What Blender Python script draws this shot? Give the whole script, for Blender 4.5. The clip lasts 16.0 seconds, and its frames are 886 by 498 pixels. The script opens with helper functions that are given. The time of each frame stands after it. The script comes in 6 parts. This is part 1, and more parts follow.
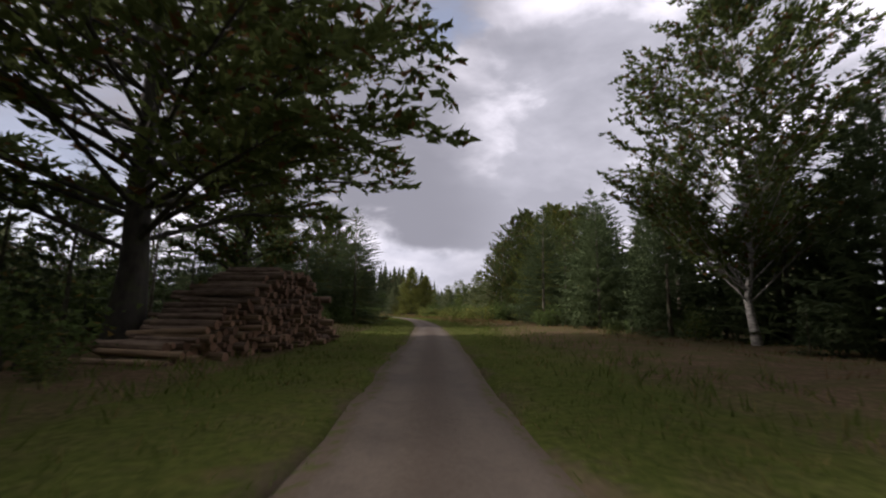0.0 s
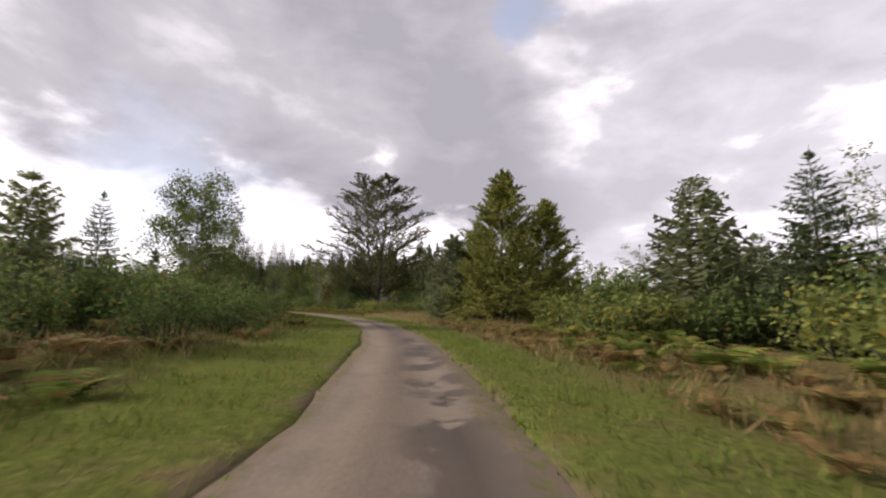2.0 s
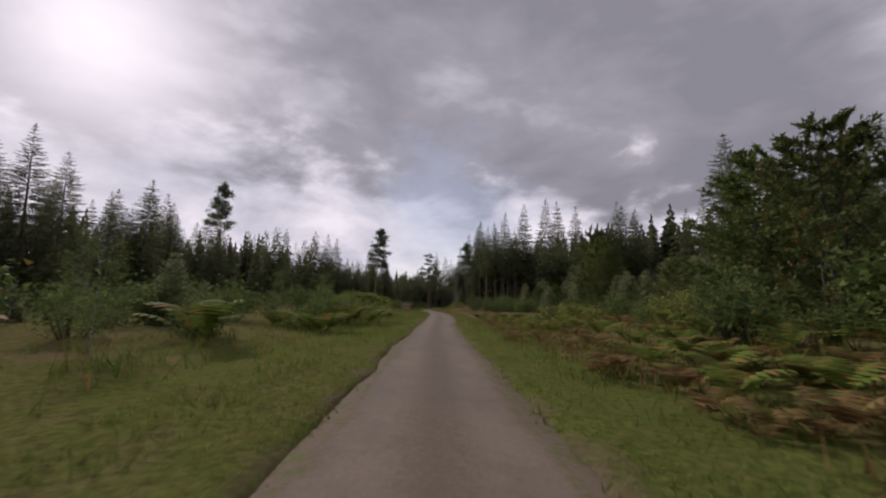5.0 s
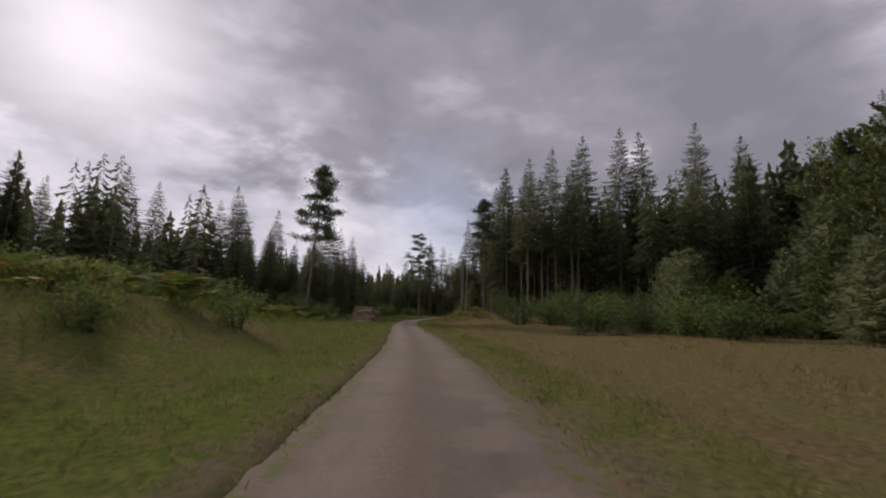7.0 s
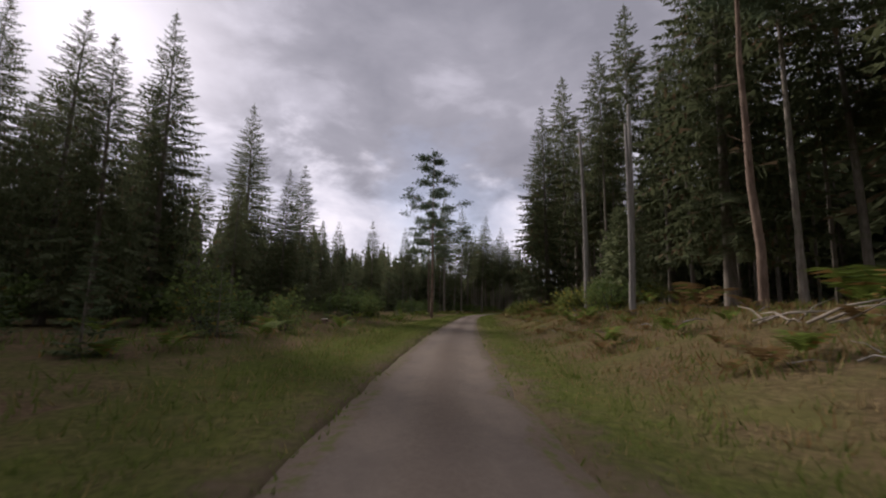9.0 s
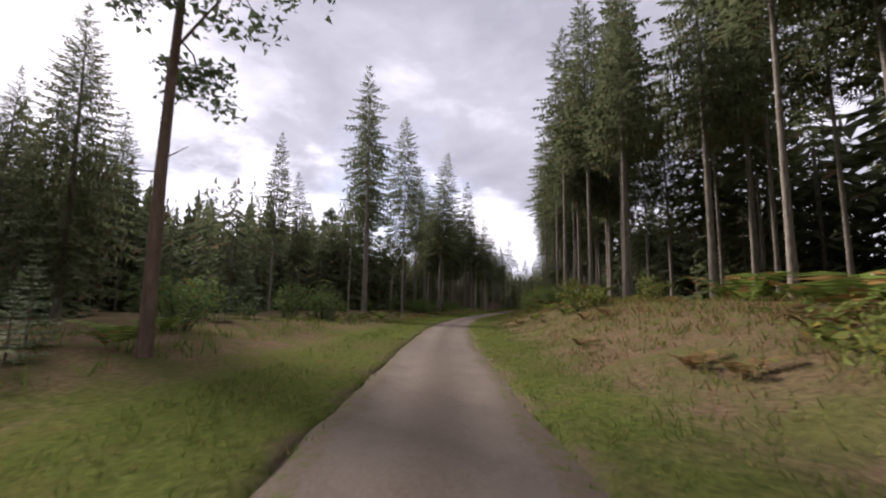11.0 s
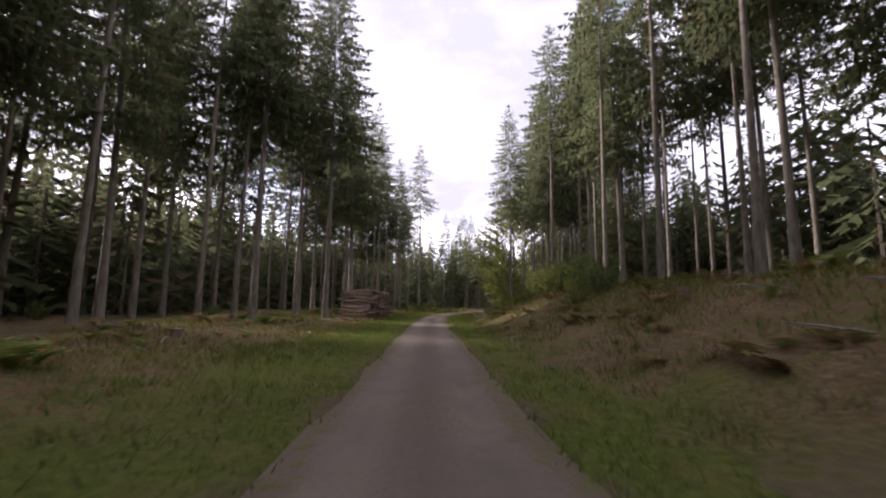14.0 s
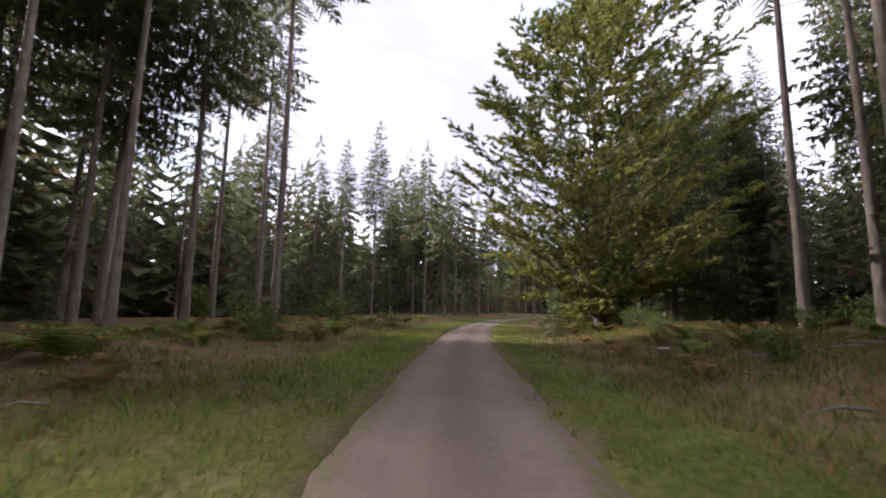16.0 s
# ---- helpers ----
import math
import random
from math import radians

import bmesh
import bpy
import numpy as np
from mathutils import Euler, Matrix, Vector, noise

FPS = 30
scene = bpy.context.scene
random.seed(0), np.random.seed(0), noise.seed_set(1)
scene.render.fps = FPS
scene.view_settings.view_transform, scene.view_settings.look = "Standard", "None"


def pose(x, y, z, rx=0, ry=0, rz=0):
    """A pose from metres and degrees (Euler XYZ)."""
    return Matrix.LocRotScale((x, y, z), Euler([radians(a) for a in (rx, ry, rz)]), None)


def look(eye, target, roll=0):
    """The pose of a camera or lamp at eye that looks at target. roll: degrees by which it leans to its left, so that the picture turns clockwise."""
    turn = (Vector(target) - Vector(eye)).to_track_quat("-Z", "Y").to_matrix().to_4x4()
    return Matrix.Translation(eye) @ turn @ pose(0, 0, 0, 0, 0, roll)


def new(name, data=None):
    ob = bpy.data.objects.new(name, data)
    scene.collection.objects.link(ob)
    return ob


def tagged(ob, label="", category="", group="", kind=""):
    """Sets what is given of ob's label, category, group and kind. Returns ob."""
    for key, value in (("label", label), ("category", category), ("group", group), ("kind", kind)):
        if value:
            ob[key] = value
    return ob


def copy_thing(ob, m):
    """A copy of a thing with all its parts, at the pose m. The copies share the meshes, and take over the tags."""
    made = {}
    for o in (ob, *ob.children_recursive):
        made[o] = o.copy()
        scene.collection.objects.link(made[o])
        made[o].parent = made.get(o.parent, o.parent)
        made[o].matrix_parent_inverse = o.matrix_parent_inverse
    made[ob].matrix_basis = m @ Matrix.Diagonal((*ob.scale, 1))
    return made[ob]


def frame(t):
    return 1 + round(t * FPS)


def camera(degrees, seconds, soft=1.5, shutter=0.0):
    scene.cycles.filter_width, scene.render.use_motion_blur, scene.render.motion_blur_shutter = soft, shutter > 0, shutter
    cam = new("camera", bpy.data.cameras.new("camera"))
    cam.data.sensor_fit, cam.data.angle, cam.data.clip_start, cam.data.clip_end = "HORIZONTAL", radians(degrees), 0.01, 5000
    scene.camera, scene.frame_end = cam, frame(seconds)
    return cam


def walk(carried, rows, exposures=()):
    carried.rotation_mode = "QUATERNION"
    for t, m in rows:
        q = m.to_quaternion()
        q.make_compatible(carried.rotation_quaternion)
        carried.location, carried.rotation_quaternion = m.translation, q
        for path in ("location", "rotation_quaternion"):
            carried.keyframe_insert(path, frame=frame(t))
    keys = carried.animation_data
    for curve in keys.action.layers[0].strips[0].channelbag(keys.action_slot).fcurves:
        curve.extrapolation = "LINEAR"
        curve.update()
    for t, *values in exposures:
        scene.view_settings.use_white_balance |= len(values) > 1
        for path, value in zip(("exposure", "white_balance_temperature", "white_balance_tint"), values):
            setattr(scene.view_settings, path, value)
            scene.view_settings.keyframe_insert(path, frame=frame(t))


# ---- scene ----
# Seconds, east, north, heading and tilt of the car's camera.
PATH = [
    (0.0, 0.00, 0.00, -0.00, 8.38), (0.5, 0.20, 18.25, -0.68, 7.29), (1.0, -0.00, 35.71, 2.24, 7.83),
    (1.5, -1.15, 53.28, 5.24, 6.86), (2.0, -3.69, 71.03, 11.02, 7.75), (2.5, -8.27, 88.12, 18.96, 7.63),
    (3.0, -15.15, 103.35, 29.23, 7.92), (3.5, -23.74, 116.19, 38.16, 8.33), (4.0, -33.22, 127.00, 44.41, 8.27),
    (4.5, -42.82, 136.58, 45.46, 7.55), (5.0, -52.22, 145.89, 45.05, 7.55), (5.5, -61.46, 155.28, 44.05, 7.55),
    (6.0, -70.71, 165.00, 43.13, 7.55), (6.5, -80.20, 175.19, 42.90, 8.79), (7.0, -90.01, 185.46, 44.47, 8.49),
    (7.5, -99.66, 194.87, 46.96, 8.50), (8.0, -109.10, 203.23, 49.75, 6.42), (8.5, -118.90, 211.73, 48.07, 6.54),
    (9.0, -127.68, 220.12, 44.54, 7.78), (9.5, -135.43, 228.59, 40.17, 7.18), (10.0, -142.88, 237.77, 38.01, 6.75),
    (10.5, -150.35, 247.26, 38.27, 7.55), (11.0, -157.95, 257.03, 37.55, 7.55), (11.5, -165.69, 267.52, 35.21, 7.55),
    (12.0, -173.39, 279.34, 31.00, 7.55), (12.5, -180.73, 293.05, 25.51, 8.33), (13.0, -187.46, 308.08, 22.34, 8.17),
    (13.5, -193.64, 322.93, 23.42, 6.33), (14.0, -199.91, 336.92, 24.25, 7.39), (14.5, -205.77, 349.84, 24.49, 7.32),
    (15.0, -210.97, 361.49, 23.56, 7.41), (15.5, -215.53, 372.58, 20.79, 6.84), (16.0, -219.14, 383.83, 14.80, 7.85),
]
EYE_HEIGHT = 1.2
cam = camera(92.2, 16.0, soft=2.1, shutter=0.05)
walk(cam,
     [(t, pose(x, y, EYE_HEIGHT, 90 + tilt, 0, turn - 1.68) @ pose(0, 0, 0, 0, 0, 1.08)) for t, x, y, turn, tilt in PATH],
     exposures=[(0.0, 0.35, 6300, 21), (0.6, 0.2, 6400, 21), (1.0, 0.4, 6450, 21), (1.5, 0.55, 6550, 21), (2.0, 0.8, 6650, 21), (2.6, 1.2, 6550, 22), (3.0, 1.0, 6450, 22), (3.5, 0.3, 6250, 24), (4.2, 0.0, 6300, 24), (6.5, -0.1, 6370, 23), (8.5, 0.05, 6320, 23), (9.5, 0.27, 6250, 23), (10.2, 0.5, 6250, 23), (12.3, 1.65, 6150, 27), (13.0, 1.45, 6250, 30), (13.5, 1.45, 6200, 30), (14.0, 1.8, 6200, 29), (14.5, 1.9, 6150, 29), (15.0, 1.55, 6200, 29), (15.5, 1.38, 6200, 29), (16.0, 1.9, 6000, 29)])

# ---- world and sun ----
SUN_TURN, SUN_HEIGHT = 85.0, 27.0
sun_way = Vector((-math.sin(radians(SUN_TURN)) * math.cos(radians(SUN_HEIGHT)), math.cos(radians(SUN_TURN)) * math.cos(radians(SUN_HEIGHT)), math.sin(radians(SUN_HEIGHT))))
sun = new("sun", bpy.data.lights.new("sun", "SUN"))
sun.data.energy, sun.data.angle, sun.data.color = 3.3, radians(7.0), (1.0, 0.93, 0.82)
sun.matrix_world = look(sun_way * 300, (0, 0, 0))


class Nodes:
    """A short way to write node trees."""

    def __init__(self, tree):
        self.tree = tree
        tree.nodes.clear()

    def add(self, kind, **values):
        node = self.tree.nodes.new(kind)
        for key, value in values.items():
            if key == "data_type":
                node.data_type = value
            elif key == "operation":
                node.operation = value
            elif key == "blend_type":
                node.blend_type = value
            elif key == "sky_type":
                node.sky_type = value
        return node

    def link(self, a, b):
        self.tree.links.new(a, b)

    def put(self, socket, value):
        if isinstance(value, bpy.types.NodeSocket):
            self.link(value, socket)
        elif value is not None:
            socket.default_value = value

    def maths(self, operation, a, b=None, c=None, clamp=False):
        node = self.add("ShaderNodeMath", operation=operation)
        node.use_clamp = clamp
        for socket, value in zip(node.inputs, (a, b, c)):
            self.put(socket, value)
        return node.outputs[0]

    def vector(self, operation, a, b=None):
        node = self.add("ShaderNodeVectorMath", operation=operation)
        self.put(node.inputs[0], a)
        if b is not None:
            self.put(node.inputs[1], b)
        return node.outputs["Value" if operation == "DOT_PRODUCT" else "Vector"]

    def noise(self, where, scale, detail=4.0, rough=0.55, colour=False, distortion=0.0):
        node = self.add("ShaderNodeTexNoise")
        if where is not None:
            self.link(where, node.inputs["Vector"])
        node.inputs["Scale"].default_value, node.inputs["Detail"].default_value = scale, detail
        node.inputs["Roughness"].default_value, node.inputs["Distortion"].default_value = rough, distortion
        return node.outputs["Color" if colour else "Fac"]

    def ramp(self, fac, stops):
        node = self.add("ShaderNodeValToRGB")
        self.link(fac, node.inputs[0])
        ends = node.color_ramp.elements
        while len(ends) < len(stops):
            ends.new(0.5)
        for end, (place, colour) in zip(ends, stops):
            end.position = place
            end.color = (*colour, 1) if isinstance(colour, tuple) else (colour, colour, colour, 1)
        return node.outputs[0]

    def mix(self, fac, a, b, blend="MIX"):
        node = self.add("ShaderNodeMix", data_type="RGBA", blend_type=blend)
        self.put(node.inputs[0], fac)
        for socket, value in ((node.inputs[6], a), (node.inputs[7], b)):
            self.put(socket, (*value, 1) if isinstance(value, tuple) else value)
        return node.outputs[2]


world = bpy.data.worlds.new("world")
world.use_nodes = True
scene.world = world
n = Nodes(world.node_tree)
way = n.vector("NORMALIZE", n.add("ShaderNodeTexCoord").outputs["Generated"])
split = n.add("ShaderNodeSeparateXYZ")
n.link(way, split.inputs[0])
height = n.maths("MAXIMUM", split.outputs["Z"], 0.0)
flat = n.add("ShaderNodeCombineXYZ")
n.link(split.outputs["X"], flat.inputs[0])
n.link(split.outputs["Y"], flat.inputs[1])
n.link(n.maths("MULTIPLY", split.outputs["Z"], 2.1), flat.inputs[2])
sky = n.add("ShaderNodeTexSky", sky_type="NISHITA")
sky.sun_disc, sky.sun_elevation, sky.sun_rotation = False, radians(SUN_HEIGHT), radians(-SUN_TURN)
blue = n.mix(1.0, sky.outputs[0], (0.10, 0.10, 0.10), "MULTIPLY")
blue = n.mix(0.25, blue, (0.62, 0.66, 0.70))
large = n.noise(flat.outputs[0], 1.5, 4.0, 0.5, distortion=0.3)
small = n.noise(flat.outputs[0], 4.5, 7.0, 0.55, distortion=0.2)
body = n.maths("ADD", n.maths("MULTIPLY", large, 0.60), n.maths("MULTIPLY", small, 0.40))


def between(value, low, high, top=1.0):
    node = n.add("ShaderNodeMapRange")
    node.interpolation_type = "SMOOTHSTEP"
    n.link(value, node.inputs[0])
    node.inputs[1].default_value, node.inputs[2].default_value, node.inputs[4].default_value = low, high, top
    return node.outputs[0]


# A grey sheet with a ragged lower edge, pale far cloud below it, and white heaped cloud in the east.
edge = n.maths("ADD", height, n.maths("MULTIPLY", n.maths("SUBTRACT", body, 0.5), 1.1))
pale = n.ramp(small, [(0.30, (0.82, 0.81, 0.81)), (0.50, (0.56, 0.57, 0.60)), (0.66, (0.40, 0.42, 0.46))])
sheet = n.ramp(body, [(0.38, (0.50, 0.505, 0.53)), (0.47, (0.315, 0.32, 0.34)), (0.58, (0.235, 0.242, 0.262))])
heap = n.ramp(body, [(0.41, (1.0, 0.99, 0.99)), (0.48, (0.76, 0.76, 0.78)), (0.54, (0.42, 0.43, 0.455)), (0.62, (0.33, 0.34, 0.365))])
cloud = n.mix(between(edge, 0.21, 0.31), pale, sheet)
east = between(n.maths("ADD", n.vector("DOT_PRODUCT", way, (0.85, 0.42, -0.1)), n.maths("MULTIPLY", n.maths("SUBTRACT", large, 0.5), -0.5)), 0.30, 0.52)
cloud = n.mix(east, cloud, heap)
# Thin cloud in front of the sun shines.
toward = n.maths("MAXIMUM", n.vector("DOT_PRODUCT", way, tuple(sun_way)), 0.0)
glow = n.maths("MULTIPLY", n.maths("POWER", toward, 60.0), n.maths("SUBTRACT", 1.45, body), None, True)
cloud = n.mix(glow, cloud, (1.0, 0.98, 0.97))
hole = n.ramp(n.noise(flat.outputs[0], 1.7, 5.0, 0.55, distortion=0.3), [(0.30, 1.0), (0.37, 0.0)])
colour = n.mix(hole, cloud, blue)
# Two gaps in the cloud, one high over the start and a pale one low in the north-west.
stirred = n.vector("NORMALIZE", n.vector("ADD", way, n.vector("MULTIPLY", n.vector("SUBTRACT", n.noise(flat.outputs[0], 3.5, 6.0, 0.62, colour=True), (0.5, 0.5, 0.5)), (0.36, 0.36, 0.36))))
for place, edge, core, share in (((0.02, 0.80, 0.61), 0.9955, 0.9992, 0.8), ((-0.66, 0.72, 0.20), 0.980, 0.997, 0.4)):
    facing = n.vector("DOT_PRODUCT", stirred, tuple(Vector(place).normalized()))
    node = n.add("ShaderNodeMapRange")
    n.link(facing, node.inputs[0])
    node.inputs[1].default_value, node.inputs[2].default_value, node.inputs[4].default_value = edge, core, share
    colour = n.mix(node.outputs[0], colour, blue)
back = n.add("ShaderNodeBackground")
n.link(colour, back.inputs[0])
back.inputs[1].default_value = 1.08
out = n.add("ShaderNodeOutputWorld")
n.link(back.outputs[0], out.inputs[0])

# ---- materials ----


def material(name):
    m = bpy.data.materials.new(name)
    m.use_nodes = True
    return m, Nodes(m.node_tree)


def finish(n, colour, rough=0.8, bump=None, bump_strength=0.3, bump_distance=0.02, through_light=0.0, specular=0.3):
    shader = n.add("ShaderNodeBsdfPrincipled")
    n.put(shader.inputs["Base Color"], colour)
    n.put(shader.inputs["Roughness"], rough)
    shader.inputs["Specular IOR Level"].default_value = specular
    if bump is not None:
        node = n.add("ShaderNodeBump")
        node.inputs["Strength"].default_value, node.inputs["Distance"].default_value = bump_strength, bump_distance
        n.link(bump, node.inputs["Height"])
        n.link(node.outputs[0], shader.inputs["Normal"])
    result = shader.outputs[0]
    if through_light:
        thin = n.add("ShaderNodeBsdfTranslucent")
        n.put(thin.inputs[0], colour)
        blend = n.add("ShaderNodeMixShader")
        blend.inputs[0].default_value = through_light
        n.link(result, blend.inputs[1])
        n.link(thin.outputs[0], blend.inputs[2])
        result = blend.outputs[0]
    end = n.add("ShaderNodeOutputMaterial")
    n.link(result, end.inputs[0])


def leaf_material(name, dark, light, odd=None, odd_share=0.06, through_light=0.3, rough=0.8):
    """Leaves or needles: each one differs a little, and each plant does."""
    m, n = material(name)
    one = n.add("ShaderNodeNewGeometry").outputs["Random Per Island"]
    plant = n.add("ShaderNodeObjectInfo").outputs["Random"]
    share = n.maths("ADD", n.maths("MULTIPLY", one, 0.6), n.maths("MULTIPLY", plant, 0.4))
    colour = n.mix(share, dark, light)
    if odd:
        colour = n.mix(n.maths("LESS_THAN", n.maths("FRACT", n.maths("MULTIPLY", one, 37.0)), odd_share), colour, odd)
    finish(n, colour, rough, through_light=through_light, specular=0.03)
    return m


def bark_material(name, dark, light, scale=6.0, stretch=0.18, moss=0.0):
    m, n = material(name)
    place = n.add("ShaderNodeTexCoord").outputs["Object"]
    map_node = n.add("ShaderNodeMapping")
    map_node.inputs["Scale"].default_value = (1, 1, stretch)
    n.link(place, map_node.inputs["Vector"])
    grain = n.noise(map_node.outputs[0], scale, 6.0, 0.65)
    patch = n.noise(place, 0.8, 3.0)
    plant = n.add("ShaderNodeObjectInfo").outputs["Random"]
    colour = n.mix(n.ramp(grain, [(0.35, 0.0), (0.68, 1.0)]), dark, light)
    colour = n.mix(n.maths("MULTIPLY", n.ramp(patch, [(0.45, 0.0), (0.7, 1.0)]), 0.5), colour, tuple(0.55 * a + 0.45 * b for a, b in zip(dark, light)))
    colour = n.mix(n.maths("MULTIPLY", plant, 0.35), colour, tuple(0.6 * a for a in dark))
    if moss:
        colour = n.mix(n.maths("MULTIPLY", n.ramp(n.noise(place, 2.5, 4.0), [(0.5, 0.0), (0.65, 1.0)]), moss), colour, (0.09, 0.11, 0.04))
    finish(n, colour, 0.9, grain, 0.7, 0.03)
    return m


SPRUCE_NEEDLES = leaf_material("spruce_needles", (0.066, 0.081, 0.042), (0.165, 0.190, 0.095), (0.15, 0.11, 0.065), 0.08, 0.40)
YOUNG_NEEDLES = leaf_material("young_spruce_needles", (0.058, 0.086, 0.044), (0.150, 0.192, 0.090), through_light=0.3)
# Yellow-green leaves, lightened further so that sunshine is part of the colour.
BRIGHT_LEAVES = leaf_material("sunlit_beech_leaves", (0.105, 0.125, 0.030), (0.30, 0.32, 0.088), (0.28, 0.18, 0.05), 0.05, 0.38)
PINE_NEEDLES = leaf_material("pine_needles", (0.060, 0.088, 0.052), (0.150, 0.190, 0.108), through_light=0.25)
YOUNG_PINE_NEEDLES = leaf_material("young_pine_needles", (0.125, 0.155, 0.080), (0.290, 0.320, 0.165), through_light=0.32)
BEECH_LEAVES = leaf_material("beech_leaves", (0.062, 0.088, 0.030), (0.165, 0.205, 0.066), (0.16, 0.085, 0.035), 0.10)
BIRCH_LEAVES = leaf_material("birch_leaves", (0.063, 0.098, 0.029), (0.172, 0.218, 0.069), (0.24, 0.20, 0.05), 0.08)
LIME_LEAVES = leaf_material("yellow_green_leaves", (0.090, 0.115, 0.030), (0.24, 0.27, 0.078), (0.28, 0.23, 0.05), 0.08, 0.4)
DARK_BEECH_LEAVES = leaf_material("dark_beech_leaves", (0.056, 0.070, 0.030), (0.155, 0.178, 0.070), (0.12, 0.075, 0.035), 0.12)
RED_LEAVES = leaf_material("reddish_brown_leaves", (0.055, 0.035, 0.020), (0.12, 0.075, 0.035), (0.10, 0.11, 0.03), 0.15)
BUSH_LEAVES = leaf_material("bush_leaves", (0.052, 0.085, 0.029), (0.143, 0.195, 0.058), (0.14, 0.10, 0.03), 0.05)
FERN_GREEN = leaf_material("fern_fronds", (0.07, 0.11, 0.022), (0.17, 0.22, 0.045), (0.24, 0.15, 0.05), 0.12)
FERN_BROWN = leaf_material("withered_fern_fronds", (0.11, 0.065, 0.028), (0.23, 0.15, 0.065), (0.13, 0.15, 0.04), 0.2)
GRASS = leaf_material("grass_blades", (0.056, 0.086, 0.018), (0.150, 0.188, 0.042), (0.22, 0.18, 0.07), 0.14)
FRESH_GRASS = leaf_material("fresh_grass_blades", (0.075, 0.120, 0.020), (0.185, 0.245, 0.050), (0.20, 0.18, 0.06), 0.08)
DRY_GRASS = leaf_material("dry_grass_blades", (0.17, 0.125, 0.055), (0.34, 0.27, 0.13), (0.14, 0.16, 0.05), 0.2)
PALE_WOOD = bark_material("pale_wood", (0.20, 0.17, 0.13), (0.42, 0.37, 0.30), 9.0, 0.12)
SPRUCE_BARK = bark_material("spruce_bark", (0.102, 0.084, 0.064), (0.265, 0.232, 0.185), 7.0, 0.2, 0.35)
PINE_BARK = bark_material("pine_bark", (0.10, 0.066, 0.045), (0.27, 0.19, 0.135), 6.0, 0.25)
BEECH_BARK = bark_material("beech_bark", (0.034, 0.030, 0.025), (0.088, 0.080, 0.066), 3.0, 0.5, 0.3)
BIRCH_BARK = bark_material("birch_bark", (0.10, 0.09, 0.08), (0.55, 0.53, 0.49), 4.0, 2.2)
RAIL_WOOD = bark_material("old_rail_wood", (0.085, 0.072, 0.055), (0.20, 0.175, 0.14), 9.0, 0.12, 0.3)
GREY_WOOD = bark_material("weathered_wood", (0.15, 0.14, 0.12), (0.34, 0.32, 0.28), 9.0, 0.12)



def log_end_material(name, dark, light):
    m, n = material(name)
    place = n.add("ShaderNodeTexCoord").outputs["Object"]
    rings = n.add("ShaderNodeTexWave")
    rings.wave_type, rings.rings_direction = "RINGS", "Y"
    n.link(place, rings.inputs["Vector"])
    rings.inputs["Scale"].default_value, rings.inputs["Distortion"].default_value = 14.0, 1.5
    plant = n.add("ShaderNodeObjectInfo").outputs["Random"]
    colour = n.mix(plant, dark, light)
    colour = n.mix(n.maths("MULTIPLY", rings.outputs["Fac"], 0.3), colour, (0.15, 0.09, 0.05))
    finish(n, colour, 0.85, rings.outputs["Fac"], 0.2, 0.01)
    return m


LOG_END = log_end_material("sawn_log_end", (0.17, 0.095, 0.055), (0.38, 0.25, 0.15))
# Redder brown ends, darkened as well for the deep shade on the first stack.
DARK_LOG_END = log_end_material("dark_log_end", (0.09, 0.046, 0.028), (0.27, 0.155, 0.092))


def log_bark_material(name, wood_dark, wood_light, bare_at):
    """Bark that has come off in strips, on some logs more than on others."""
    m, n = material(name)
    place = n.add("ShaderNodeTexCoord").outputs["Object"]
    plant = n.add("ShaderNodeObjectInfo").outputs["Random"]
    map_node = n.add("ShaderNodeMapping")
    map_node.inputs["Scale"].default_value = (1, 0.35, 1)
    n.link(place, map_node.inputs["Vector"])
    grain = n.noise(map_node.outputs[0], 9.0, 6.0, 0.65)
    strip = n.noise(map_node.outputs[0], 2.6, 3.0, 0.6)
    bark = n.mix(n.ramp(grain, [(0.35, 0.0), (0.7, 1.0)]), (0.10, 0.066, 0.046), (0.28, 0.21, 0.15))
    bare = n.mix(n.ramp(grain, [(0.3, 0.0), (0.7, 1.0)]), wood_dark, wood_light)
    share = n.ramp(n.maths("ADD", strip, n.maths("MULTIPLY", n.maths("SUBTRACT", plant, 0.5), 0.55)), [(bare_at, 0.0), (bare_at + 0.12, 1.0)])
    colour = n.mix(share, bark, bare)
    finish(n, colour, 0.9, grain, 0.6, 0.02)
    return m


LOG_BARK = log_bark_material("log_bark", (0.25, 0.17, 0.11), (0.46, 0.36, 0.245), 0.44)
# Browner wood, with some of the beech's shade put into the colour.
DARK_LOG_BARK = log_bark_material("dark_log_bark", (0.17, 0.115, 0.068), (0.34, 0.245, 0.150), 0.50)


